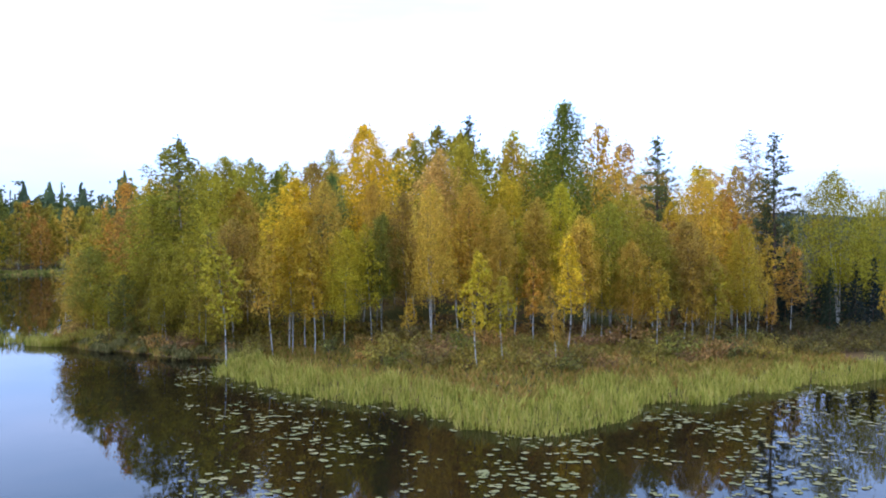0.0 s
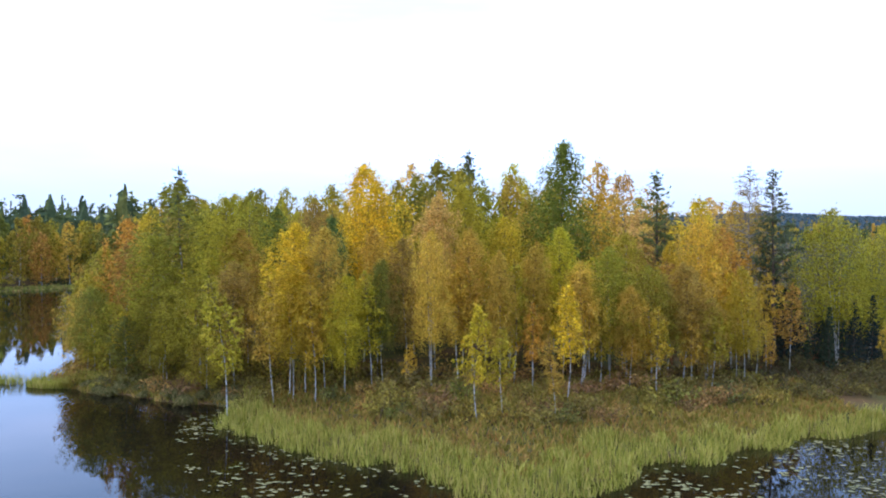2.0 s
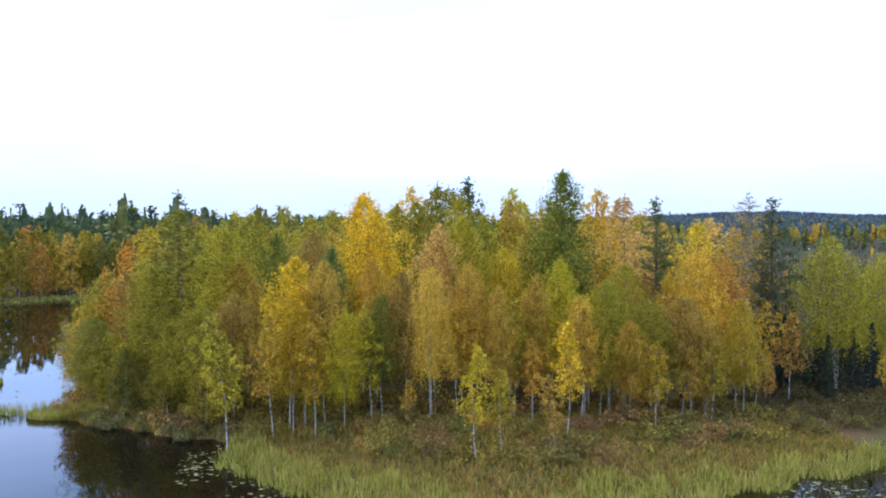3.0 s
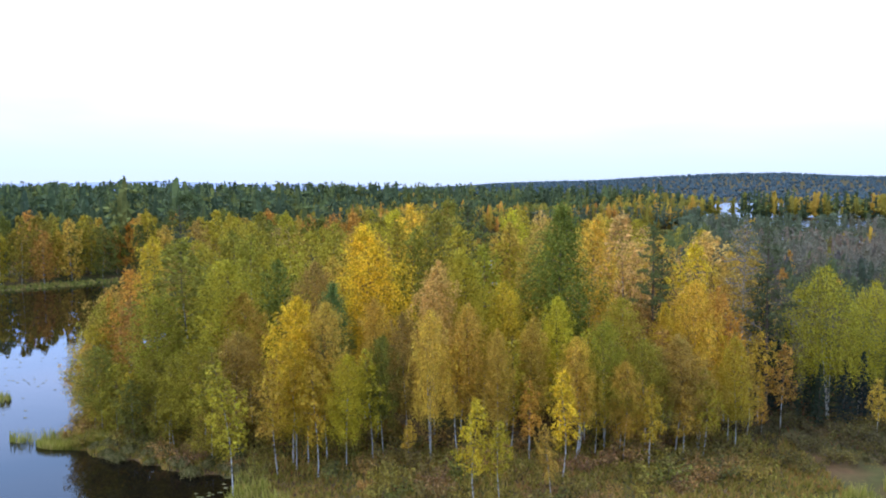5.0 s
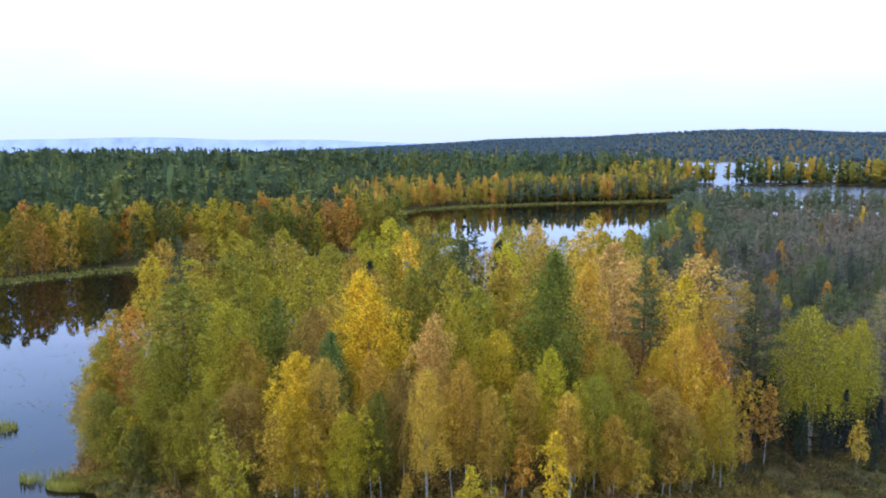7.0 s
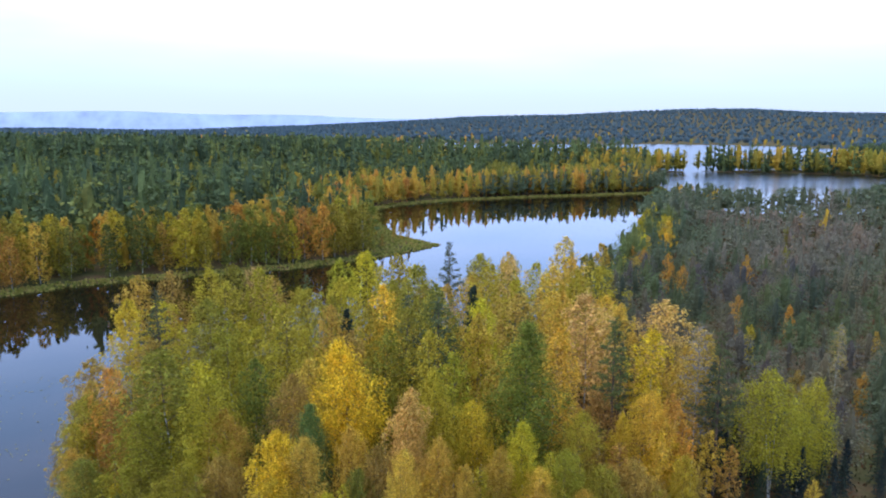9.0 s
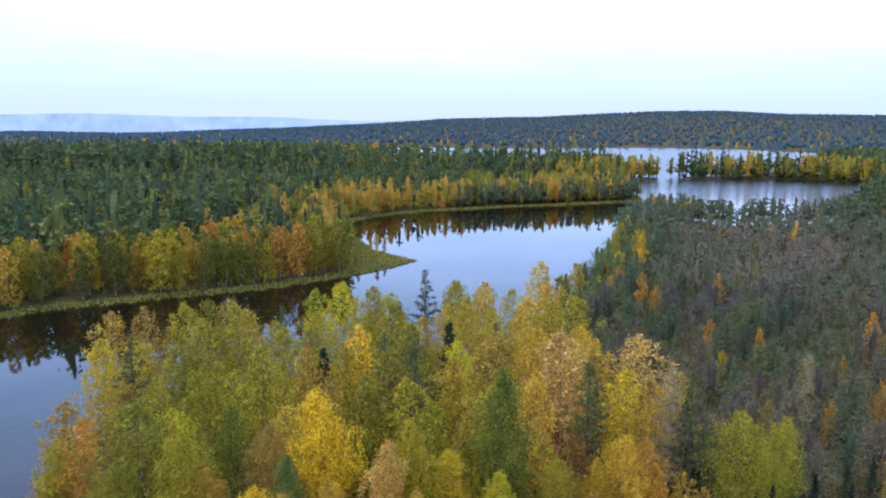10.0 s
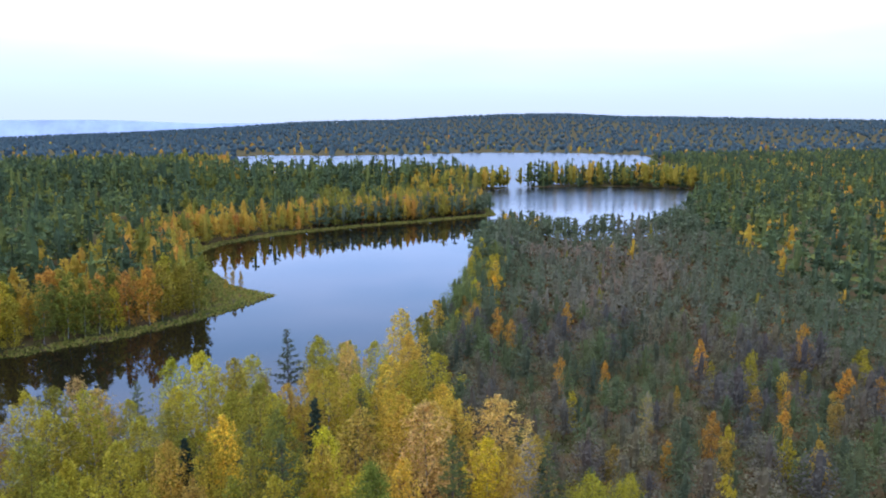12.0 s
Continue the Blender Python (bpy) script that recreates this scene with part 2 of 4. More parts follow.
def ground_z(x, y, s=None):
    x, y = np.asarray(x, float), np.asarray(y, float)
    s = inland(x, y) if s is None else s
    high = 0.95 - 0.5 * smooth(7, 17, x)
    z = np.where(s > 0, 0.22 * smooth(0, 1.5, s) + (high - 0.22) * smooth(2, 9, s), np.maximum(s * 0.5, -1.6))
    z = z + np.where(s > 1, 0.07 * np.sin(x * 1.7 + 0.6 * y) * np.sin(y * 1.3 - 0.4 * x), 0)
    return z + hill(x, y) * smooth(5, 60, s)


# ---- mesh helpers ----
def mesh_from(name, v, faces, mats, index=None, smooth_shade=False):
    """A mesh from arrays; faces: one array (n, 3) or (n, 4), or a list of such arrays."""
    faces = faces if isinstance(faces, list) else [faces]
    faces = [np.asarray(f, np.int32) for f in faces if len(f)]
    me = bpy.data.meshes.new(name)
    loops = np.concatenate([f.ravel() for f in faces])
    totals = np.concatenate([np.full(len(f), f.shape[1], np.int32) for f in faces])
    me.vertices.add(len(v)); me.vertices.foreach_set("co", np.asarray(v, np.float32).ravel())
    me.loops.add(len(loops)); me.loops.foreach_set("vertex_index", loops)
    me.polygons.add(len(totals))
    me.polygons.foreach_set("loop_start", np.concatenate([[0], np.cumsum(totals)[:-1]]).astype(np.int32))
    me.polygons.foreach_set("loop_total", totals)
    for m in mats:
        me.materials.append(m)
    if index is not None:
        me.polygons.foreach_set("material_index", index.astype(np.int32))
    me.polygons.foreach_set("use_smooth", np.full(len(totals), smooth_shade))
    me.update(calc_edges=True)
    return me


def tubes(paths, sides=6):
    """Tapered tubes along paths, each an array of rows (x, y, z, radius)."""
    vs, fs, base = [], [], 0
    ang = np.linspace(0, 2 * np.pi, sides, endpoint=False)
    for p in paths:
        p = np.asarray(p, float)
        d = np.gradient(p[:, :3], axis=0)
        d /= np.linalg.norm(d, axis=1)[:, None] + 1e-9
        ref = np.where(np.abs(d[:, 2:3]) > 0.9, np.array([[1.0, 0, 0]]), np.array([[0, 0, 1.0]]))
        u = np.cross(d, ref); u /= np.linalg.norm(u, axis=1)[:, None] + 1e-9
        w = np.cross(d, u)
        ring = p[:, None, :3] + p[:, None, 3:4] * (np.cos(ang)[None, :, None] * u[:, None] + np.sin(ang)[None, :, None] * w[:, None])
        vs.append(ring.reshape(-1, 3))
        k = np.arange(len(p) - 1)[:, None] * sides
        j = np.arange(sides)[None]
        j2 = (j + 1) % sides
        fs.append((base + np.stack([k + j, k + j2, k + sides + j2, k + sides + j], -1)).reshape(-1, 4))
        base += len(p) * sides
    return np.concatenate(vs), np.concatenate(fs)


def blades(centre, along, across):
    """Pointed leaves: a slim wedge round each centre."""
    n = len(centre)
    v = np.stack([centre - along - across, centre - along * 0.6 + across * 1.2, centre + along], 1).reshape(-1, 3)
    return v, np.arange(3 * n).reshape(n, 3)


def unit(rng, n):
    v = rng.normal(size=(n, 3))
    return v / np.linalg.norm(v, axis=1)[:, None]


def leaf_cloud(rng, centre, size, droop=0.0, slim=0.62):
    n = len(centre)
    a = unit(rng, n); a[:, 2] -= droop
    a /= np.linalg.norm(a, axis=1)[:, None]
    b = np.cross(a, unit(rng, n)); b /= np.linalg.norm(b, axis=1)[:, None] + 1e-9
    s = size * rng.uniform(0.6, 1.35, (n, 1))
    return blades(centre, a * s, b * s * slim)


def part(name, mesh, parent, label=""):
    ob = new(name, mesh)
    ob.parent = parent
    return tagged(ob, label)


# ---- trees ----
def crooked(rng, h, r, lean=0.03, n=9):
    t = np.linspace(0, 1, n)
    a, b = rng.uniform(0, 6.28, 2)
    off = np.outer(np.sin(t * rng.uniform(3, 6) + a) - np.sin(a), (np.cos(b), np.sin(b))) * h * lean
    return np.column_stack([off, t * h, r * (1 - 0.93 * t) + 0.004])


def branch(rng, start, az, rise, length, r, droop, n=5):
    t = np.linspace(0, 1, n)
    out = length * t
    z = length * (np.sin(rise) * t - droop * t * t)
    az = az + rng.normal(0, 0.12) * t
    return np.column_stack([start[0] + np.cos(az) * out * np.cos(rise), start[1] + np.sin(az) * out * np.cos(rise), start[2] + z, r * (1 - 0.85 * t) + 0.003])


def at_height(stem, z):
    return np.array([np.interp(z, stem[:, 2], stem[:, k]) for k in range(4)])


def birch_meshes(seed, h=10.0, w=1.7, bottom=0.24, leaves=4600, leaf=0.085, limbs=46, stems=1, sides=7, bare=False, peak=0.35, cone=False, hull=0):
    """Trunk with limbs, and a crown of hanging twigs full of small leaves."""
    rng = np.random.default_rng(seed)
    paths, arms, twigs, sizes = [], [], [], []
    for k in range(stems):
        stem = crooked(rng, h * (1 - 0.08 * k), 0.004 * h * (1 if stems == 1 else 0.8), 0.018)
        if k:
            a = rng.uniform(0, 6.28)
            shift = np.linspace(0.15, 1, len(stem))[:, None] * np.array([[np.cos(a), np.sin(a)]]) * h * 0.05
            stem[:, :2] += shift
        paths.append(stem)
        for i in range(limbs // stems):
            u = (i + rng.uniform(0, 1)) / (limbs // stems)
            z = h * (bottom + (0.97 - bottom) * u)
            prof = np.interp(u, [0, 0.12, peak, 0.7, 0.9, 1], [0.5, 0.92, 1.0, 0.74, 0.5, 0.15])
            if cone:
                prof = np.interp(u, [0, 0.1, 0.55, 0.85, 1], [0.7, 1.0, 0.72, 0.4, 0.06])
            length = w * prof * rng.uniform(0.65, 1.2)
            s = at_height(stem, min(z, stem[-1, 2] * 0.98))
            b = branch(rng, s, i * 2.4 + rng.uniform(-0.5, 0.5), rng.uniform(0.45, 0.95), length * 1.12, s[3] * 0.42 + 0.006, rng.uniform(0.3, 0.75))
            arms.append(b)
            twigs.append(b); sizes.append(length)
            if bare:
                for t in range(9):
                    q = b[rng.integers(1, 5)]
                    arms.append(branch(rng, q, rng.uniform(0, 6.28), rng.uniform(-0.3, 1.0), length * rng.uniform(0.3, 0.6), 0.018, 0.2, 3))
    tv, tf = tubes(paths, sides)
    av, af = tubes(arms if sides > 5 else [q[::2] for q in arms], 3)
    weight = np.array(sizes) ** 1.5; weight /= weight.sum()
    pick = rng.choice(len(twigs), leaves, p=weight)
    tw = np.array(twigs)[pick]
    u = rng.beta(1.9, 1.1, leaves) * 1.06
    k = np.clip((u * 4).astype(int), 0, 3); f = (u * 4 - k)[:, None]
    row = np.arange(leaves)
    c = tw[row, k, :3] * (1 - f) + tw[row, k + 1, :3] * f
    spread_r = 0.075 * w * (0.6 + u[:, None])
    c = c + rng.normal(size=(leaves, 3)) * spread_r * np.array([[1, 1, 0.7]])
    c[:, 2] -= rng.exponential(0.11 * w, leaves) * u
    lv, lf = leaf_cloud(rng, c, leaf * 1.15, 0.9, 0.46)
    if hull:
        # the outer foliage: an uneven shell of leaves round a leafy inner mass
        ph = rng.uniform(0, 6.28, 4)
        us, rs = ([0, 0.1, 0.55, 0.85, 1], [0.7, 1.0, 0.72, 0.4, 0.06]) if cone else ([0, 0.12, peak, 0.7, 0.9, 1], [0.55, 0.88, 1.0, 0.82, 0.5, 0.1])

        def shell(u, a):
            lump = 1 + 0.17 * np.sin(2 * a + ph[0] + 5 * u) + 0.13 * np.sin(3 * a + ph[1] - 9 * u) + 0.1 * np.sin(5 * a + ph[2] + 14 * u) + 0.08 * np.sin(17 * u + ph[3] + a)
            return w * np.interp(u, us, rs) * lump

        def spot(u, a, r):
            z = h * (bottom + (0.99 - bottom) * u)
            return np.column_stack([np.interp(z, paths[0][:, 2], paths[0][:, 0]) + np.cos(a) * r, np.interp(z, paths[0][:, 2], paths[0][:, 1]) + np.sin(a) * r, z])

        n = hull // (45 if hull > 8000 else 32)
        u, a = rng.beta(1.0, 1.2, n), rng.uniform(0, 6.28, n)
        mid = spot(u, a, shell(u, a) * rng.uniform(0.35, 1.05, n) ** 0.8)
        pick = rng.integers(0, n, hull)
        u, a = u[pick], a[pick]
        wide = (0.085 * w * (1.15 - 0.6 * u))[:, None]
        q = mid[pick] + rng.normal(size=(hull, 3)) * wide * np.array([[1, 1, 1.5]])
        q[:, 2] -= rng.exponential(0.12 * w, hull)
        d = np.column_stack([np.cos(a) * 0.5, np.sin(a) * 0.5, np.full(hull, -0.45)]) + unit(rng, hull) * 0.75
        d /= np.linalg.norm(d, axis=1)[:, None]
        e = np.cross(d, unit(rng, hull)); e /= np.linalg.norm(e, axis=1)[:, None] + 1e-9
        s = leaf * rng.uniform(0.7, 1.5, (hull, 1))
        hv, hf = blades(q, d * s, e * s * 0.5)
        # larger shaded leaves deep inside the crown
        n = hull // 4
        u, a = rng.beta(1.1, 1.3, n), rng.uniform(0, 6.28, n)
        iv, jf = leaf_cloud(rng, spot(u, a, shell(u, a) * np.sqrt(rng.uniform(0, 0.36, n))), leaf * 1.35, 0.5, 0.7)
        lv, lf = np.concatenate([lv, hv, iv]), np.concatenate([lf, hf + len(lv), jf + len(lv) + len(hv)])
    bark = np.concatenate([tv[tf[:, 0], 2] > h * 0.5, np.ones(len(af))])
    return (mesh_from("birch_trunk", np.concatenate([tv, av]), np.concatenate([tf, af + len(tv)]), [BARK_PINE if cone else BARK_BIRCH, BARK_GREY if bare else BARK_TWIG], bark, True),
            mesh_from("birch_crown", lv, lf, [LEAF], None, True))


def pine_meshes(seed, h=12.0, w=1.6, bottom=0.45, tufts=420, needle=0.17, per=9, limbs=40, sides=7, dense=False, wide=0.3):
    """Straight brown trunk and whorled limbs with tufts of needles."""
    rng = np.random.default_rng(seed)
    stem = crooked(rng, h, 0.012 * h, 0.008)
    paths, ends = [stem], []
    for i in range(limbs):
        u = (i + rng.uniform(0, 1)) / limbs
        z = h * (bottom + (0.985 - bottom) * u)
        prof = np.interp(u, [0, 0.2, 0.6, 1], [0.8, 1.0, 0.66 if dense else 0.6, 0.1])
        length = w * prof * rng.uniform(0.6, 1.2)
        s = at_height(stem, z)
        b = branch(rng, s, i * 2.4 + rng.uniform(-0.4, 0.4), rng.uniform(0.05, 0.55), length, s[3] * 0.4 + 0.006, rng.uniform(-0.15, 0.2))
        paths.append(b); ends.append(b)
    tv, tf = tubes(paths[:1], sides)
    av, af = tubes([q[::2] for q in paths[1:]] if sides < 6 else paths[1:], 3)
    tv, tf = np.concatenate([tv, av]), np.concatenate([tf, af + len(tv)])
    reach = np.array([np.hypot(*(q[-1, :2] - q[0, :2])) + 0.25 for q in ends])
    pick = rng.choice(len(ends), tufts, p=reach / reach.sum())
    tw = np.array(ends)[pick]
    u = rng.beta(1.5, 1.0, tufts)
    k = np.clip((u * 4).astype(int), 0, 3); f = (u * 4 - k)[:, None]
    row = np.arange(tufts)
    c = tw[row, k, :3] * (1 - f) + tw[row, k + 1, :3] * f + rng.normal(size=(tufts, 3)) * np.array([[0.09, 0.09, 0.05]]) * w
    c = np.concatenate([c, stem[-1:, :3] + np.array([[0, 0, -0.1]])])
    n = len(c)
    cc = np.repeat(c, per, 0)
    d = unit(rng, n * per); d[:, 2] = np.abs(d[:, 2]) * 0.9 + 0.1
    d /= np.linalg.norm(d, axis=1)[:, None]
    s = needle * rng.uniform(0.6, 1.3, (n * per, 1))
    b = np.cross(d, unit(rng, n * per)); b /= np.linalg.norm(b, axis=1)[:, None] + 1e-9
    lv, lf = blades(cc + d * s * 0.8, d * s, b * s * wide)
    return mesh_from("pine_trunk", tv, tf, [BARK_PINE], None, True), mesh_from("pine_crown", lv, lf, [NEEDLE])


def spruce_meshes(seed, h=11.0, w=1.5, boughs=90, per=26, sides=6):
    """A dark cone of drooping boughs, each a fan of needles."""
    rng = np.random.default_rng(seed)
    stem = crooked(rng, h, 0.012 * h, 0.004)
    paths, vs = [stem], []
    for i in range(boughs):
        u = (i + rng.uniform(0, 1)) / boughs
        z = h * (0.06 + 0.92 * u)
        length = w * (1 - u) ** 0.85 * rng.uniform(0.75, 1.15) + 0.12
        s = at_height(stem, z)
        b = branch(rng, s, i * 2.4, rng.uniform(-0.1, 0.3), length, 0.02 * (1 - u) + 0.006, 0.25)
        paths.append(b)
        t = rng.uniform(0.15, 1.05, per)
        k = np.clip((t * 4).astype(int), 0, 3); f = (t * 4 - k)[:, None]
        vs.append(b[k, :3] * (1 - f) + b[k + 1, :3] * f + rng.normal(size=(per, 3)) * np.array([[0.12, 0.12, 0.06]]) * (0.4 + length * 0.5))
    tv, tf = tubes(paths[:1], sides)
    av, af = tubes([q[::2] for q in paths[1:]], 3)
    tv, tf = np.concatenate([tv, av]), np.concatenate([tf, af + len(tv)])
    c = np.concatenate(vs)
    lv, lf = leaf_cloud(rng, c, 0.15, 0.6)
    return mesh_from("spruce_trunk", tv, tf, [BARK_PINE], None, True), mesh_from("spruce_crown", lv, lf, [NEEDLE])


def make_kind(name, meshes, category):
    """A first tree of a kind, kept below ground as the pattern for its copies."""
    root = new(name)
    root.empty_display_size = 0.3
    part("trunk", meshes[0], root)
    if meshes[1] is not None:
        part("crown", meshes[1], root)
    tagged(root, "", category)
    return root


HUES = {
    "g": ((0.325, 0.272, 0.028), "green-leaved"), "yg": ((0.475, 0.362, 0.03), "yellow-green"), "y": ((0.6, 0.4, 0.03), "bright yellow"),
    "o": ((0.56, 0.35, 0.05), "ochre-leaved"), "r": ((0.56, 0.3, 0.05), "orange-leaved"), "p": ((0.61, 0.37, 0.095), "pale russet"), "k": ((0.46, 0.285, 0.048), "dull ochre"),
    "h": ((0.2, 0.19, 0.033), "dull green"), "t": ((0.52, 0.26, 0.045), "rusty"), "v": ((0.39, 0.295, 0.032), "yellowing green"), "a": ((0.66, 0.385, 0.042), "golden orange"),
    "n": ((0.15, 0.165, 0.055), "green"), "m": ((0.19, 0.2, 0.03), "green"), "w": ((0.82, 0.5, 0.055), "orange-yellow"), "j": ((0.17, 0.22, 0.05), "green"), "d": ((0.046, 0.062, 0.04), "dark green"), "b": ((0.165, 0.138, 0.088), "grey-green"), "e": ((0.118, 0.134, 0.06), "grey-green"),
}
used = set()


def plant(pattern, x, y, top, base, natural, hue, words, group, width=1.0, turn=None, lean=0.0):
    """A copy of a pattern tree that reaches the height top at (x, y)."""
    z = float(ground_z(np.array([x]), np.array([y]))[0]) - 0.05
    k = max(top * (1.04 if pattern.name.startswith("birch") else 1) - z, 0.6) / natural
    turn = random.uniform(0, 360) if turn is None else turn
    m = pose(x, y, z, 0, lean, turn) @ Matrix.Diagonal((k * width, k * width, k, 1))
    if pattern.name in used:
        sx, sy, sz = pattern.scale
        ob = copy_thing(pattern, m @ Matrix.Diagonal((1 / sx, 1 / sy, 1 / sz, 1)))
    else:
        ob, pattern.matrix_basis = pattern, m
        used.add(pattern.name)
    rgb = HUES[hue][0]
    v = random.uniform(0.68, 1.14)
    for o in ob.children:
        if o.name.startswith("crown"):
            o.color = (rgb[0] * v * random.uniform(0.94, 1.06), rgb[1] * v, rgb[2], 1)
    return tagged(ob, words, "", group)


# ---- large structure ----
def spaced(edges):
    out = []
    for a, b, step in edges:
        out += list(np.arange(a, b, step))
    return np.array(out + [edges[-1][1]])


gx = spaced([(-4800, -1200, 200), (-1200, -300, 45), (-300, -70, 6), (-70, -36, 2), (-36, 40, 1.0), (40, 120, 2.5), (120, 420, 6), (420, 1200, 30), (1200, 4800, 150)])
gy = spaced([(-1500, -200, 100), (-200, 10, 15), (10, 50, 0.9), (50, 110, 2.4), (110, 290, 4), (290, 460, 6), (460, 900, 12), (900, 2600, 50), (2600, 4800, 200)])
GX, GY = np.meshgrid(gx, gy)
GZ = ground_z(GX, GY)
nx, ny = len(gx), len(gy)
i0 = (np.arange(ny - 1)[:, None] * nx + np.arange(nx - 1)[None]).ravel()
ground = tagged(new("ground", mesh_from("ground", np.column_stack([GX.ravel(), GY.ravel(), GZ.ravel()]), np.column_stack([i0, i0 + 1, i0 + nx + 1, i0 + nx]), [GROUND], None, True)),
                "mossy bog and forest floor with olive and russet growth", "ground", "", "structure")
water = tagged(new("water", mesh_from("water", np.array([(-4700, -1400, 0), (4700, -1400, 0), (4700, 900, 0), (-4700, 900, 0)], float), np.array([[0, 1, 2, 3]]), [WATER])),
               "still dark lake water mirroring sky and trees", "water", "", "structure")

# the fells on the horizon, their faint blue haze painted into the colour
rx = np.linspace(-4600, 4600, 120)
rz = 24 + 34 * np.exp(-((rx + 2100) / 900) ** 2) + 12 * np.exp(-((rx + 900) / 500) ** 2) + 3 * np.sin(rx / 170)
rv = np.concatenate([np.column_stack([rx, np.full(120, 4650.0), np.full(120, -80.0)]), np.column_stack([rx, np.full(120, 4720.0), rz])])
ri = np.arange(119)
tagged(new("backdrop", mesh_from("backdrop", rv, np.column_stack([ri, ri + 1, ri + 121, ri + 120]), [RIDGE_HAZE], None, True)), "distant fells on the horizon, pale blue haze put into their colour", "hills", "", "structure")

# ---- trees of the headland ----
BIRCH = [(make_kind("birch_tree", birch_meshes(11 + k, 10, w * 1.08, bt, 2600, 0.048, 36, st, 6, False, pk, False, 10500), "tree"), 10.0)
         for k, (w, bt, st, pk) in enumerate([(1.7, 0.29, 1, 0.35), (1.5, 0.34, 1, 0.3), (1.9, 0.27, 2, 0.4), (1.6, 0.36, 1, 0.45), (2.1, 0.31, 3, 0.35), (1.35, 0.3, 1, 0.25)])]
BACK = [(make_kind("birch_tree", birch_meshes(131 + k, 10, 1.7 + 0.13 * k, 0.2, 600, 0.074, 14, 1, 5, False, 0.36, False, 3600), "tree"), 10.0) for k in range(4)]
WIDE = make_kind("birch_tree", birch_meshes(17, 10, 2.9, 0.3, 6000, 0.058, 54, 3, 6, False, 0.42, False, 8400), "tree")
SLIM = [(make_kind("birch_tree", birch_meshes(31 + k, 5, 0.72, 0.34, 1000, 0.048, 28, 1, 5, False, 0.35, False, 800), "tree"), 5.0) for k in range(3)]
BARE = (make_kind("birch_tree", birch_meshes(41, 12, 1.5, 0.3, 2600, 0.05, 60, 1, 5, True), "tree"), 12.0)
PINE = [(make_kind("pine_tree", pine_meshes(51 + k, 12, w, bt, tf, 0.1, 8, lb), "tree"), 12.0) for k, (w, bt, tf, lb) in enumerate([(1.7, 0.45, 640, 40), (1.8, 0.42, 760, 44), (1.6, 0.42, 520, 36)])]
DENSE = (make_kind("pine_tree", birch_meshes(61, 13, 2.75, 0.16, 4500, 0.062, 90, 1, 7, False, 0.3, True, 13000), "tree"), 13.0)
SPRUCE = [(make_kind("spruce_tree", spruce_meshes(71 + k, 11, 1.5 + 0.3 * k), "tree"), 11.0) for k in range(2)]

PLACED = []
# x, y, height of the top, hue, width
FRONT_BIRCHES = [
    (-5.5, 36.8, 6.6, "yg", 0.8), (2.4, 37.5, 7.8, "o", 0.65), (-8.3, 37.5, 7.1, "y", 0.8), (6.8, 38, 7.3, "o", 0.7), (-3.7, 38, 7.3, "h", 0.71), (9.2, 38, 6, "k", 0.9),
    (-6.8, 38.4, 9, "k", 0.56), (-8.7, 38.5, 9.15, "y", 0.97), (-2.5, 38.5, 8.4, "k", 0.7), (1, 38.6, 8.9, "k", 0.75), (4.3, 38.8, 8.2, "k", 0.82), (8.4, 39, 8, "g", 0.66),
    (10.6, 39, 7, "g", 0.9), (12.4, 39.4, 7.1, "o", 1), (-12.1, 40, 7.1, "k", 1.05), (13.9, 40, 5.3, "o", 1), (-4.2, 40.2, 8.9, "k", 0.78), (16, 40.2, 6.9, "y", 0.6),
    (6.1, 40.4, 9, "yg", 0.58), (-1, 40.8, 10.9, "p", 0.84),
]
EDGE_BIRCHES = [
    (-14.4, 41, 6.3, "g", 1.2), (3.2, 42.2, 9.6, "y", 0.56), (0.5, 42.5, 11.4, "yg", 0.66), (-17.4, 42.5, 5.6, "v", 1.3), (10, 42.6, 8.7, "v", 0.84), (-12.2, 43, 8.8, "k", 0.93),
    (-13.9, 43.4, 10.7, "g", 0.95), (-18.3, 43.5, 8.5, "g", 1.02), (12.8, 43.5, 8.2, "y", 0.64), (-21.7, 43.5, 5.5, "h", 1.1), (14.8, 44.2, 9.6, "a", 0.44), (-5.5, 44.3, 12.7, "y", 0.9),
    (-8.5, 44.4, 10.5, "k", 0.75), (16.4, 45, 9, "t", 0.64), (2, 45.5, 11.4, "g", 0.87), (4.8, 45.5, 10.7, "k", 0.68), (-16.9, 45.6, 11.8, "g", 1.31), (-21, 46, 7.9, "t", 0.76),
    (9, 46.3, 13, "a", 0.5),
]
INNER_BIRCHES = [
    (0.2, 47, 12.6, "v", 0.6), (-11.9, 48, 10.3, "m", 0.81), (12.6, 48, 7.8, "t", 0.97), (-2.6, 48, 12.3, "g", 0.66), (-22, 48.5, 9.5, "t", 0.73), (-23.4, 49, 7.8, "v", 1),
    (-4.9, 49.5, 11.9, "k", 0.6), (-8.3, 50, 11.8, "yg", 0.68), (-1.3, 50, 13.4, "g", 0.73), (18.9, 50, 10.8, "o", 0.69), (3.8, 51, 12.6, "k", 0.75), (4.2, 52.5, 13.4, "yg", 0.61),
    (17.5, 52.7, 11, "y", 0.82), (-18.5, 53, 11, "v", 0.82), (-14.6, 53, 11.6, "g", 0.86), (21.9, 53, 10.6, "k", 0.65), (-12.8, 54, 10.7, "v", 0.86), (-4.4, 54, 12.4, "yg", 0.73),
    (-21.1, 55, 10, "o", 0.79), (-3.2, 55.6, 13.7, "a", 0.48),
]
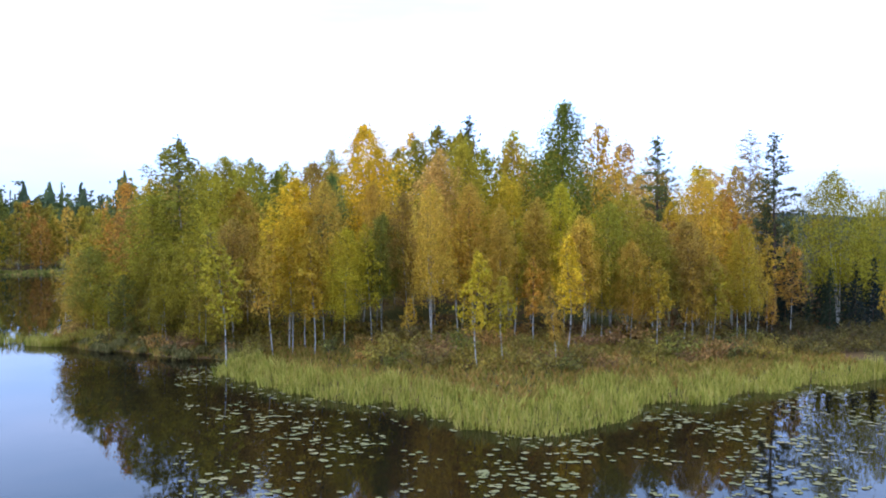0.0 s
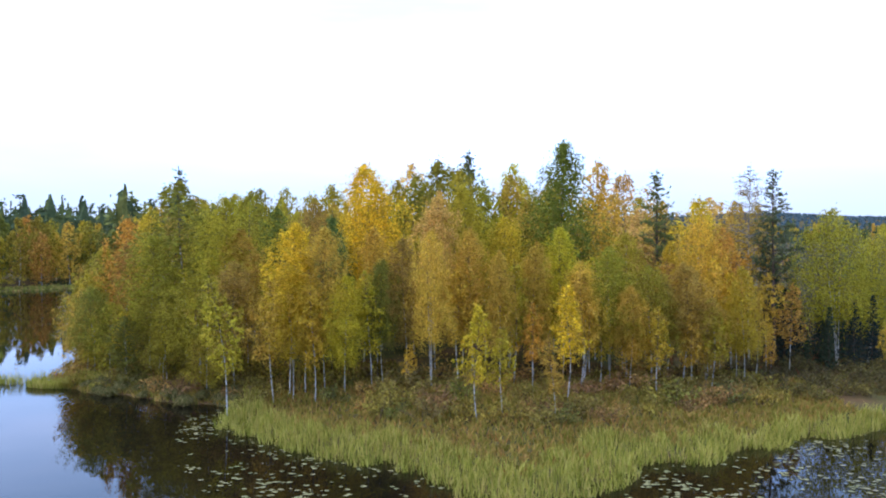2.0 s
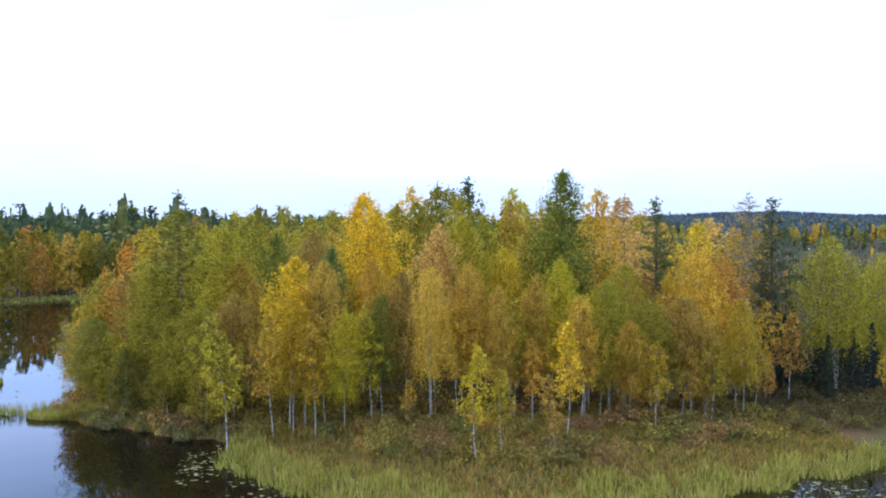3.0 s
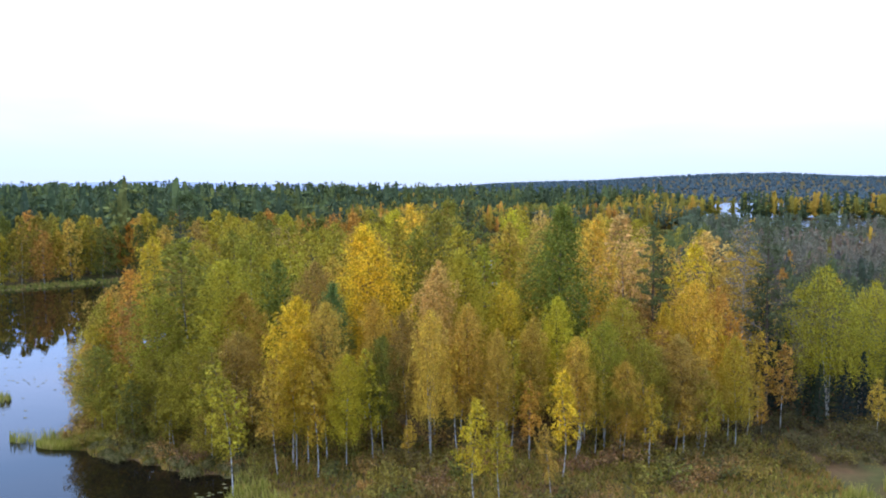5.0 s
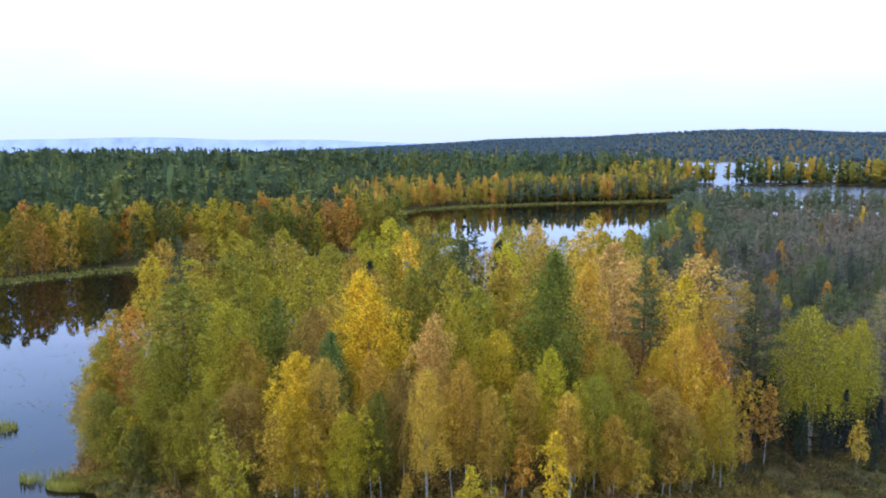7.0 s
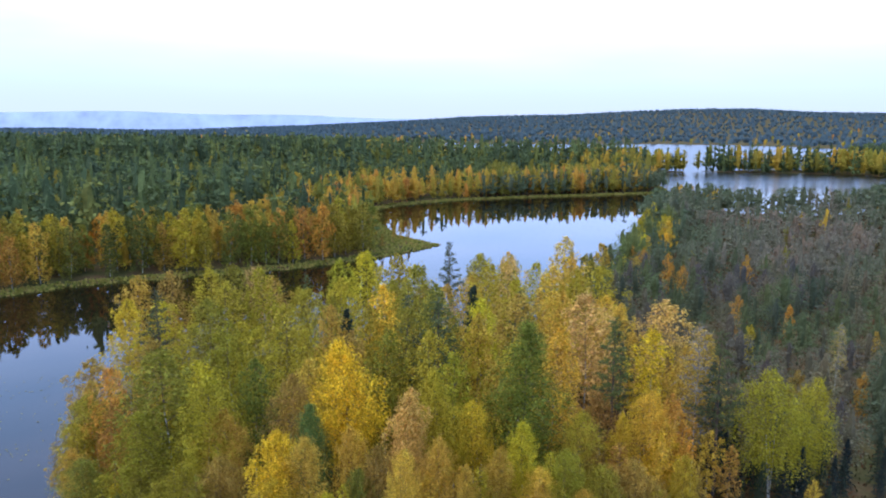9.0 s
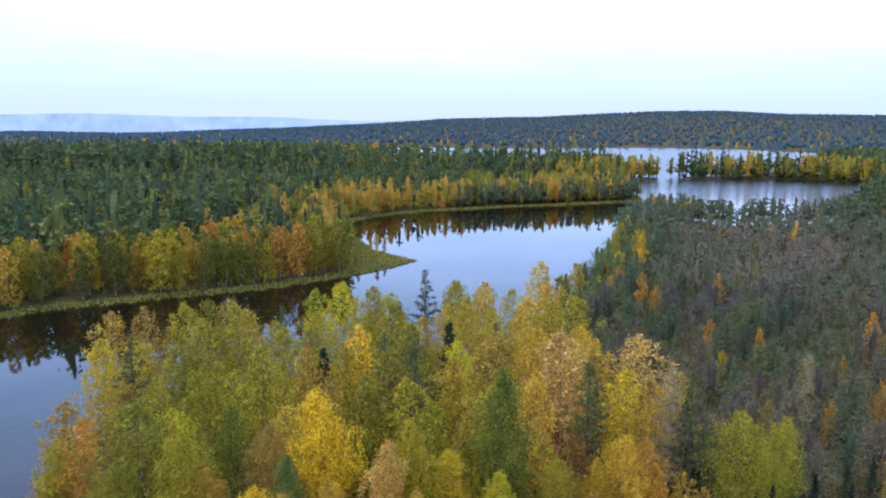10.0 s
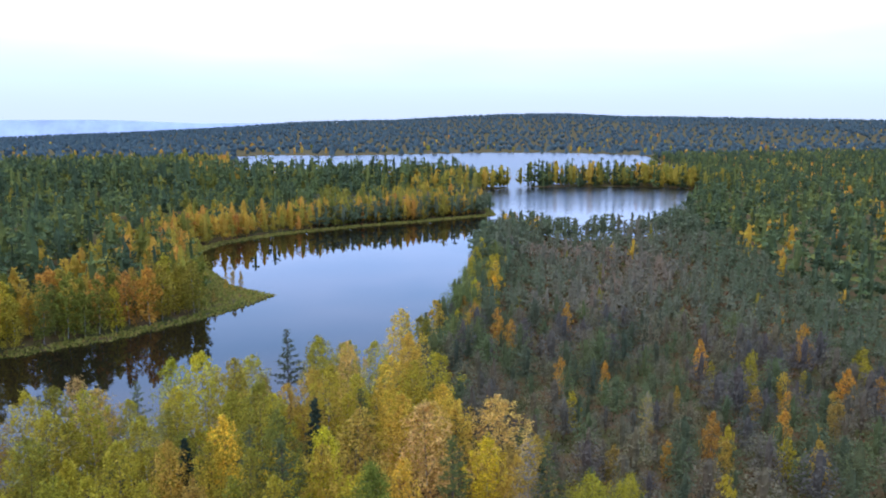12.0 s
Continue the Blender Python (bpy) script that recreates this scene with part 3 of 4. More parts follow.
REAR_BIRCHES = [
    (13, 56, 12.9, "p", 1.04), (-7.5, 56, 12, "k", 0.79), (1, 56, 13.8, "h", 0.65), (7.5, 57, 12.6, "o", 1.09), (-11.4, 58, 11.5, "v", 0.85), (17.3, 60, 11.2, "o", 0.86),
    (21, 60.5, 11.5, "p", 1.16), (-10.2, 62, 12, "yg", 0.96), (-0.4, 62, 13.9, "g", 0.8), (11.9, 62, 11.7, "o", 0.99), (-26.6, 63, 10.8, "y", 0.9), (-15.6, 68, 12.6, "g", 0.8),
    (6.2, 68, 13, "yg", 0.86), (-18.6, 69, 12.7, "g", 0.95), (-28.1, 70, 11.4, "o", 0.87), (-24.8, 70, 11.8, "k", 0.83), (-21.3, 70, 12.2, "v", 0.77), (15.2, 70, 12.2, "yg", 1.01),
    (-2.9, 71, 13.4, "v", 0.92), (13.1, 72, 11.9, "o", 1.05), (17.9, 72, 12, "yg", 0.94), (-5.8, 76, 12.8, "yg", 1.11), (8.9, 76.4, 12.7, "p", 0.71),
]
for k, (x, y, top, hue, width) in enumerate(FRONT_BIRCHES + EDGE_BIRCHES + INNER_BIRCHES + REAR_BIRCHES):
    src, nat = BIRCH[(k * 5 + k // 3) % 6] if y < 44.5 else BACK[k % 4]
    plant(src, x, y, top, 0, nat, hue, HUES[hue][1] + " autumn birch with a slender white trunk on the headland", "birches of the headland", max(width, 0.72) * 1.3)
    PLACED.append((x, y))
plant(BIRCH[4][0], -1.1, 37.3, 8.8, 0, BIRCH[4][1], "w", "orange-yellow birch with three white stems at the wood's edge", "birches of the headland", 0.72)
PLACED.append((-1.1, 37.3))
for k, (x, y, top, width) in enumerate([(24.2, 46.2, 10.2, 0.95), (26.9, 47.6, 9.2, 0.7)]):
    plant(WIDE, x, y, top, 0, 10.0, "g", "broad yellowing green birch leaning over dark low spruces", "birches of the headland", width, None, (-3, 5)[k])
    PLACED.append((x, y))
# bushy young birches over the low western bank
for k, (x, y, top, hue) in enumerate([(-23.3, 45.6, 5.2, "k"), (-24.4, 47.6, 6, "v"), (-22.3, 43.7, 4.3, "o"), (-20.3, 42.7, 4.6, "v"), (-18.9, 41.6, 4, "h"), (-25.2, 50.4, 6.6, "v"),
                                      (-16.2, 40.9, 4.3, "g"), (-13.3, 38.9, 3.7, "v"), (-25.8, 53.5, 7, "k"), (-27, 57, 7.4, "o")]):
    plant(BACK[k % 4][0], x, y, top, 0, 10.0, hue, "bushy " + HUES[hue][1] + " young birch on the low bank", "young birches at the wood's edge", 1.6)
    PLACED.append((x, y))
# slim young birches in front of the wood
YOUNG_FRONT = [
    (-10.9, 34.8, 6.7, "yg", -6), (-6.9, 36.2, 6.3, "y", 0), (1.1, 32.4, 5.6, "yg", 0), (2.25, 32.6, 4.6, "yg", 0), (4.7, 33.1, 4.2, "o", 3), (5.5, 35, 6.3, "y", 0), (-2.2, 37, 3.2, "o", 0),
    (10.3, 36.9, 5.1, "y", 0), (7.7, 38.1, 5, "y", 0), (-9.2, 37, 6.5, "o", 0), (-4.2, 37.4, 6.8, "yg", 2), (0.3, 38, 7, "o", 0), (3.2, 38.2, 7.2, "yg", 0), (4.1, 37.2, 5.2, "r", -2),
    (6.6, 37.6, 6.8, "o", 0), (9.1, 38.4, 5.8, "o", 2), (-7.8, 38.2, 7.2, "o", 0),
]
YOUNG_BEHIND = [
    (8.7, 40.4, 6.2, "o", 2), (9.5, 40.8, 6, "yg", 0), (10.7, 42, 6.4, "o", 0), (13.4, 41, 6.1, "o", 3), (13.8, 39, 5.4, "yg", 0), (16.1, 41.6, 6, "y", 0), (20.2, 44, 5.7, "r", -3),
    (-19.5, 42.6, 4.2, "y", 0), (-16.5, 41, 5, "yg", 0), (18.6, 43, 3, "r", 0), (25.5, 43, 4, "o", 0), (7.4, 39.6, 7.4, "yg", 0), (11.2, 39.4, 6.6, "o", 0), (12.1, 41.4, 7.2, "t", 0),
    (12.6, 38.6, 4.6, "o", 0), (14.6, 41.8, 7, "o", -2), (15.2, 43.1, 7.4, "y", 0), (16.8, 44.2, 7.6, "t", 0), (17.6, 42.6, 5, "o", 0), (19.4, 45.4, 6.4, "o", 0), (-13.4, 39.2, 6.4, "g", 0),
]
for k, (x, y, top, hue, lean) in enumerate(YOUNG_FRONT + YOUNG_BEHIND):
    src, nat = SLIM[k % 3]
    plant(src, x, y, top, 0, nat, hue, "slim young " + HUES[hue][1] + " birch with a thin white stem", "young birches at the wood's edge", 1.15, None, lean)
    PLACED.append((x, y))
for x, y, top, k in [(13.7, 49.7, 13.2, 0), (20.4, 46.8, 13, 1), (-21, 55.5, 14, 2), (1, 50, 14.6, 0), (-1.3, 53, 14.3, 2), (17, 60.5, 11, 1), (3, 83.4, 13, 1), (20.2, 98, 9.6, 1), (15.2, 53, 10.5, 2)]:
    src, nat = PINE[k]
    plant(src, x, y, top, 0, nat, "n", "tall thin green Scots pine among the birches", "pines of the headland", 1.0)
    PLACED.append((x, y))
plant(DENSE[0], 6.65, 44.2, 14.5, 0, DENSE[1], "m", "broad dense green pine towering over the birches", "pines of the headland", 1.2)
plant(DENSE[0], -7.0, 41.8, 9.9, 0, DENSE[1], "j", "small dense green conifer with a rounded top between the birches", "pines of the headland", 1.0)
PLACED += [(6.65, 44.2), (-7.0, 41.8)]
TALL_SPRUCES = [
    (4.2, 61, 13, 0), (-6.5, 58.3, 11.6, 1), (22.3, 52.5, 9, 1), (21.5, 49.5, 7.5, 0),
]
LOW_SPRUCES = [
    (24, 48.2, 5, 1), (27, 48.4, 4.8, 0), (23.4, 46.4, 3.6, 0), (25.4, 46.8, 4, 1), (27.4, 47.2, 3.6, 0), (22, 45.6, 2.8, 1), (29.5, 46.5, 4, 1),
    (31.5, 52, 5, 0), (34, 49.5, 4.5, 1), (28.5, 54, 4.5, 1), (26.8, 43.4, 3.5, 0), (37, 51, 4.5, 0), (21.4, 47.4, 5.5, 1), (23, 44.9, 4.6, 0),
    (24.6, 45, 5, 1), (26, 45.6, 5.2, 0), (28.2, 45.4, 4.6, 1), (25.2, 48.4, 6, 1), (29, 48.6, 5.6, 0), (30.6, 48, 4.6, 1), (22.6, 48.8, 6, 0),
    (31.5, 45.4, 3.6, 0), (33, 47.4, 4.2, 1), (20.6, 48.4, 5, 1),
]
for x, y, top, k in TALL_SPRUCES + LOW_SPRUCES:
    src, nat = SPRUCE[k]
    plant(src, x, y, top, 0, nat, "d", "dark green spruce standing among the birches", "spruces of the headland", 1.0)
    PLACED.append((x, y))
for x, y, top in [(19.3, 47.8, 13.1), (40.2, 66.5, 7.8), (-25.5, 47.5, 5.0)]:
    plant(BARE[0], x, y, top, 0, BARE[1], "o", "nearly leafless grey birch with a pale trunk", "bare birches", 1.0)
    PLACED.append((x, y))

# more birches that fill the wood
rng = np.random.default_rng(5)
tries = rng.uniform((-30, 45), (24, 94), (5000, 2))
depth = inland(tries[:, 0], tries[:, 1])
for (x, y), s in zip(tries, depth):
    if len(PLACED) > 218:
        break
    edge = 37.5 + max(0, x - 8) * 0.45 if x > -11 else 0
    if s < 3.2 or y < edge or (x > 20 and y > 52):
        continue
    if min((x - a) ** 2 + (y - b) ** 2 for a, b in PLACED) < 2.7 ** 2:
        continue
    PLACED.append((x, y))
    hue = rng.choice(["yg", "g", "y", "o", "p", "n", "k", "v"], p=[0.1, 0.06, 0.07, 0.32, 0.1, 0.05, 0.18, 0.12] if x > 4 and y < 75 else [0.16, 0.3, 0.04, 0.1, 0.01, 0.06, 0.1, 0.23])
    top = rng.uniform(9.3, 12)
    if hue == "n":
        src, nat = PINE[int(rng.integers(1, 3))]
        plant(src, x, y, top, 0, nat, hue, "green Scots pine inside the birch wood", "pines of the headland")
    else:
        src, nat = BACK[int(rng.integers(0, 4))]
        plant(src, x, y, top, 0, nat, hue, HUES[hue][1] + " autumn birch with a slender white trunk on the headland", "birches of the headland", rng.uniform(1.1, 1.4))


# ---- forests farther off ----
PROFILES = {"birch": ((0.15, 0.28, 0.48, 0.7, 0.88, 1.0), (0.08, 0.15, 0.175, 0.155, 0.1, 0.02)),
            "pine": ((0.26, 0.4, 0.58, 0.78, 0.92, 1.0), (0.05, 0.15, 0.175, 0.14, 0.085, 0.02)),
            "spruce": ((0.05, 0.3, 0.6, 0.85, 1.0), (0.16, 0.135, 0.09, 0.045, 0.006))}


def light_shape(seed, kind, n):
    """A tree one metre high: a thin stem, a lumpy core and n leafy sprays gathered in clumps; without sprays only the core."""
    r = np.random.default_rng(seed)
    z, rad = (np.array(q) for q in PROFILES[kind])
    path = np.column_stack([np.zeros(len(z)), np.zeros(len(z)), z, rad])
    if not n:
        path = path[[0, len(path) // 2, -1]]
    else:
        path[:, 3] *= {"pine": 0.25, "spruce": 0.25, "birch": 0.4}[kind]
    cv, cf = tubes([path], 5 if n else 4)
    cf = np.concatenate([cf[:, :3], cf[:, [0, 2, 3]]])
    cv = cv * (1 + r.normal(0, 0.17, (len(cv), 1)) * np.array([[1, 1, 0]])) + r.normal(0, 0.012, cv.shape) * np.array([[1, 1, 1.5]])
    if not n:
        return cv, cf
    tv, tf = tubes([np.array([(0, 0, 0, 0.011), (0, 0, z[0] + 0.1, 0.006)])], 3)
    tf = np.concatenate([tf[:, :3], tf[:, [0, 2, 3]]])
    m = max(6, n // 7)
    u = z[0] + (0.99 - z[0]) * r.beta(1.0, 1.25, m)
    a = r.uniform(0, 6.28, m)
    rr = np.interp(u, z, rad) * r.uniform(0.25, 1.08, m) ** 0.6
    pick = np.concatenate([np.arange(m), r.integers(0, m, n - m)])
    thick = (0.034 if kind == "spruce" else 0.042) * (1.25 - 0.6 * u[pick])[:, None]
    c = np.column_stack([np.cos(a) * rr, np.sin(a) * rr, u])[pick] + r.normal(size=(n, 3)) * thick * np.array([[1, 1, 0.7]])
    c[:, 2] = np.minimum(c[:, 2], 1.0)
    outward = np.column_stack([np.cos(a), np.sin(a), np.full(m, -0.45 if kind == "spruce" else 0.1)])[pick]
    d = unit(r, n) + outward * (0.7 if kind == "spruce" else 0.25)
    d /= np.linalg.norm(d, axis=1)[:, None]
    b = np.cross(d, unit(r, n)); b /= np.linalg.norm(b, axis=1)[:, None]
    s = 0.043 * (100 / n) ** 0.45 * r.uniform(0.6, 1.35, (n, 1)) * (1.3 - 0.7 * c[:, 2:3])
    v, f = blades(c, d * s, b * s * 0.75)
    return np.concatenate([tv, cv, v]), np.concatenate([tf, cf + len(tv), f + len(tv) + len(cv)])


def light_birch(seed, h=9.0, w=1.5, leaves=1500, leaf=0.125):
    return birch_meshes(seed, h, w, 0.1, 160, leaf, 16, 1, 4, False, 0.4, False, leaves)


def light_pine(seed, h=7.0, w=1.5):
    """A small bushy bog pine: a bare stem and a few limbs under soft clumps of needles."""
    stem = pine_meshes(seed, h, w, 0.25, 8, 0.15, 2, 12, 4, False, 0.5)[0]
    v, f = light_shape(seed, "pine", 720)
    return stem, mesh_from("pine_crown", v * np.array([[h * 1.55, h * 1.55, h]]), f, [NEEDLE])


MID_BIRCH = [(make_kind("birch_tree", light_birch(81 + k, 9, 1.5 + 0.17 * k), "tree"), 9.0) for k in range(4)]
MID_PINE = [(make_kind("pine_tree", light_pine(91 + k), "tree"), 7.0) for k in range(4)]


def scatter(seed, box, gap, count, keep):
    """Random places at least gap apart inside box, where keep(x, y, inland) holds."""
    r = np.random.default_rng(seed)
    x0, y0, x1, y1 = box
    p = r.uniform((x0, y0), (x1, y1), (count, 2))
    p = p[keep(p[:, 0], p[:, 1], inland(p[:, 0], p[:, 1]))]
    cells, out = {}, []
    for x, y in p:
        c = (int(x // gap), int(y // gap))
        if all((x - a) ** 2 + (y - b) ** 2 >= gap * gap for i in (-1, 0, 1) for j in (-1, 0, 1) for a, b in cells.get((c[0] + i, c[1] + j), ())):
            cells.setdefault(c, []).append((x, y))
            out.append((x, y))
    return np.array(out)


def in_view(x, y):
    """Roughly the ground that the clip looks over."""
    a = np.degrees(np.arctan2(x, y + 15))
    return (a > -38) & (a < 52)


def tongue(x, y):
    """The bare grassy tongue at the end of the near bank."""
    return (x > -10.5 - (y - 138) * 0.06) & (y > 136) & (y < 180) & (x < 10)


# birches along the far banks, one by one
bank = scatter(21, (-120, 80, 100, 300), 2.5, 18000, lambda x, y, s: (s > 2.4) & (s < 15) & in_view(x, y) & (x < (y - 95) * 0.5 - 5) & ~tongue(x, y))
bank = bank[np.argsort(np.hypot(bank[:, 0], bank[:, 1]))]
for k, (x, y) in enumerate(bank[:100]):
    u = random.random()
    hue = "o" if u < 0.28 else "t" if u < 0.37 else "v" if u < 0.67 else "h"
    src, nat = MID_BIRCH[k % 4]
    plant(src, x, y, random.uniform(8, 11.5), 0, nat, hue, HUES[hue][1] + " autumn birch on the grassy far bank", "birches of the far bank", random.uniform(1.0, 1.4))
def bog_dry(x, y):
    """Where the bog is bare and russet (1) rather than green (0)."""
    s = np.clip((inland(np.atleast_1d(x), np.atleast_1d(y)) - 4) / 15, 0, 1)
    edge = np.clip((107 + (np.atleast_1d(y) - 100) * 0.32 - np.atleast_1d(x)) / 28, 0, 1)
    v = s * edge * (0.65 + 0.35 * np.sin(np.atleast_1d(x) / 9 + 2 * np.sin(np.atleast_1d(y) / 14)))
    return v if np.ndim(x) else float(v[0])


# small pines of the open bog, the nearest one by one
bog_all = scatter(22, (18, 50, 260, 330), 2.75, 52000, lambda x, y, s: (s > 2) & in_view(x, y) & (x > 23 - np.clip(y - 75, 0, 20) * 0.15) & (x < 107 + (y - 100) * 0.32))
order = np.argsort(np.hypot(bog_all[:, 0] - 20, bog_all[:, 1] - 50))
bog_all = bog_all[order]
for k, (x, y) in enumerate(bog_all[:300]):
    u = random.random()
    if u < 0.975:
        src, nat = MID_PINE[k % 4]
        hue = "b" if u < 0.2 + 0.6 * bog_dry(x, y) else "e"
        plant(src, x, y, random.uniform(3.8, 7), 0, nat, hue, "small stunted grey-green pine on the open bog", "pines of the bog", random.uniform(0.8, 1.2))
    else:
        src, nat = MID_BIRCH[k % 4]
        hue = "v" if u < 0.985 else "t"
        plant(src, x, y, random.uniform(4, 7), 0, nat, hue, "small " + HUES[hue][1] + " birch on the open bog", "birches of the bog", 0.9)


# a few thin birches on the grassy tongue of the near bank
for k, (x, y, top) in enumerate([(-5.2, 160, 5.2), (-3.6, 161.5, 4.6), (-6.8, 163, 4.2), (-8.8, 150, 3.4)]):
    plant(MID_BIRCH[k % 4][0], x, y, top, 0, 9.0, "k", "thin pale yellow birch on the grassy tongue", "birches of the far bank", 0.8)

# birches and green pines along the bog's shore
shore = scatter(35, (24, 98, 100, 262), 3.4, 6000, lambda x, y, s: (s > 1.5) & (s < 8) & (x > 0.42 * y - 22) & (x < 0.42 * y + 4))
for k, (x, y) in enumerate(shore[:64]):
    if k % 5 < 2:
        hue = ("v", "o", "yg", "k", "a")[k % 7 % 5]
        plant(MID_BIRCH[k % 4][0], x, y, random.uniform(5.5, 8), 0, 9.0, hue, HUES[hue][1] + " birch on the shore of the bog", "birches of the bog", random.uniform(1.0, 1.3))
    else:
        plant(MID_PINE[k % 4][0], x, y, random.uniform(5.5, 8), 0, 7.0, "n", "bushy green pine on the shore of the bog", "pines of the bog", random.uniform(0.9, 1.1))

# birches that stand out on the bog
for k, (x, y, hue) in enumerate([(57.7, 71, "k"), (59.1, 74.8, "v"), (63.7, 73.5, "k"), (61, 69.6, "t"), (46.2, 60.5, "v"), (52.3, 54.8, "k"), (58, 61.4, "k"), (77, 74.7, "v"), (44, 57.7, "k"),
                                (30.8, 56.4, "k"), (33.5, 60.9, "k"), (51, 57.7, "v"), (62, 63, "k"), (29.3, 67.9, "v"), (35.5, 75, "v"), (84.4, 100, "t"), (35.9, 123, "t"), (44.1, 128, "v"), (90, 170, "k"),
                                (82, 221, "t"), (86, 218, "k"), (78, 214, "t"), (62, 190, "v"), (70, 204, "k"), (66, 68, "k"), (71, 71, "t"), (68, 75, "v"), (81, 79, "v"), (39.5, 61, "t"), (50, 76, "k"), (75, 70, "t"), (59, 82, "v"), (55, 63, "t")]):
    src, nat = MID_BIRCH[k % 4]
    plant(src, x, y, random.uniform(3.8, 6.2), 0, nat, hue, "small " + HUES[hue][1] + " birch on the open bog", "birches of the bog", random.uniform(0.85, 1.2))


def joined(name, places, heights, shapes, mat, label, category, fat=1.0, tints=None):
    """Many trees past counting as one object: copies of a few light shapes (verts, quads)."""
    vs, fs, base = [], [], 0
    r = np.random.default_rng(len(places))
    for (x, y), h in zip(places, heights):
        v, f = shapes[r.integers(0, len(shapes))]
        a = r.uniform(0, 6.28)
        c, s = np.cos(a), np.sin(a)
        k = fat * r.uniform(0.85, 1.15)
        vs.append(np.column_stack([(v[:, 0] * c - v[:, 1] * s) * h * k + x, (v[:, 0] * s + v[:, 1] * c) * h * k + y, v[:, 2] * h]))
        fs.append(f + base)
        base += len(v)
    v = np.concatenate(vs)
    tint = np.repeat(r.random(len(places)) if tints is None else np.clip(tints, 0, 1), [len(q) for q in vs])
    count = [len(q) for q in vs]
    gz = ground_z(places[:, 0], places[:, 1])
    v[:, 2] += np.repeat(gz, count) - 0.05
    me = mesh_from(name, v, np.concatenate(fs), [mat], None, name.startswith("hill"))
    me.attributes.new("tint", "FLOAT", "POINT").data.foreach_set("value", tint.astype(np.float32))
    return tagged(new(name, me), label, category, "", "stuff")


def shapes(kind, n, k=5):
    return [light_shape(100 + i + n, kind, n) for i in range(k)]


R = np.random.default_rng(77)
joined("bank_birches", bank[100:], R.uniform(5, 10.5, len(bank) - 100), shapes("birch", 160, 8), BIRCH_FAR, "row of yellow and orange birches on the far bank", "trees", 1.3)
spit = scatter(27, (88, 325, 245, 425), 3.7, 9000, lambda x, y, s: (s > 1.2) & ((x < 150) | (s < 16)))
few = R.random(len(spit)) < 0.45
joined("point_birches", spit[few], R.uniform(9, 14, few.sum()), shapes("birch", 80), BIRCH_FAR, "yellow birches on the low points of land", "trees", 1.4, R.uniform(0.05, 0.7, few.sum()))
joined("point_spruces", spit[~few], R.uniform(10, 16, (~few).sum()), shapes("spruce", 60), SPRUCE_FAR, "dark spruces on the low points of land", "trees", 1.2)
rest = bog_all[300:]
far = np.hypot(rest[:, 0], rest[:, 1]) > 175
joined("bog_pines", rest[far], R.uniform(3.5, 6.2, far.sum()) + 2.6 * (inland(rest[far][:, 0], rest[far][:, 1]) < 14), shapes("pine", 70), BOG_FAR, "wide stand of small grey-green bog pines", "trees", 1.55, 0.75 * bog_dry(rest[far][:, 0], rest[far][:, 1]) + R.uniform(-0.1, 0.3, far.sum()))
rest = rest[~far]
joined("bog_pines", rest, R.uniform(3.5, 6.5, len(rest)), shapes("pine", 190, 8), BOG_FAR, "wide stand of small grey-green bog pines", "trees", 1.55, 0.75 * bog_dry(rest[:, 0], rest[:, 1]) + R.uniform(-0.1, 0.3, len(rest)))
shrub_bog = scatter(23, (24, 55, 260, 300), 15, 5000, lambda x, y, s: (s > 3) & in_view(x, y) & (np.hypot(x, y) > 115) & (x < 107 + (y - 100) * 0.32))
joined("bog_birches", shrub_bog, R.uniform(2.5, 7, len(shrub_bog)), shapes("birch", 130, 8), BIRCH_FAR, "scattered yellow and orange birches on the bog", "trees", 1.0, R.uniform(0.1, 0.75, len(shrub_bog)))
# forest behind the left bank, and round the lakes
back_l = scatter(24, (-420, 90, 140, 640), 4.4, 60000, lambda x, y, s: (s > 7) & in_view(x, y) & np.where(y < 272, x < (y - 95) * 0.5 - 5, x < 112) & (y > 100 - 0.4 * x) & ~tongue(x, y))
pick = R.random(len(back_l))
shore_d = inland(back_l[:, 0], back_l[:, 1])
bright = pick < np.interp(shore_d, [8, 25, 60, 150], [0.75, 0.5, 0.26, 0.1])
bright |= (back_l[:, 1] > 235) & (back_l[:, 1] < 330) & (back_l[:, 0] > 25) & (pick < 0.85)
near = np.hypot(back_l[:, 0], back_l[:, 1]) < 230
thin = near | (back_l[:, 1] > 300) & (back_l[:, 1] < 440) | (R.random(len(back_l)) < 0.7)
back_l, bright, near = back_l[thin], bright[thin], near[thin]
joined("spruce_forest", back_l[~bright & near], R.uniform(8, 13, (~bright & near).sum()) + 3.5 * (back_l[~bright & near][:, 0] < -42), shapes("spruce", 150, 4) + shapes("pine", 150, 6), SPRUCE_FAR, "dense dark spruce forest behind the bank", "trees", 1.3)
joined("spruce_forest", back_l[~bright & ~near], R.uniform(7.5, 12, (~bright & ~near).sum()) + 6 * ((back_l[~bright & ~near][:, 1] > 350) & (back_l[~bright & ~near][:, 1] < 450)), shapes("spruce", 40, 4) + shapes("pine", 44, 6), SPRUCE_FAR, "dense dark spruce forest between the lakes", "trees", 1.4)
deep = np.clip((inland(back_l[bright][:, 0], back_l[bright][:, 1]) - 15) / 40, 0, 1)
joined("birch_wood", back_l[bright], R.uniform(5.5, 9.5, bright.sum()) + 3 * (back_l[bright][:, 1] > 350), shapes("birch", 100, 8), BIRCH_FAR, "yellow and orange birches along the forest edge", "trees", 1.5, R.random(bright.sum()) * (1 - 0.72 * deep))
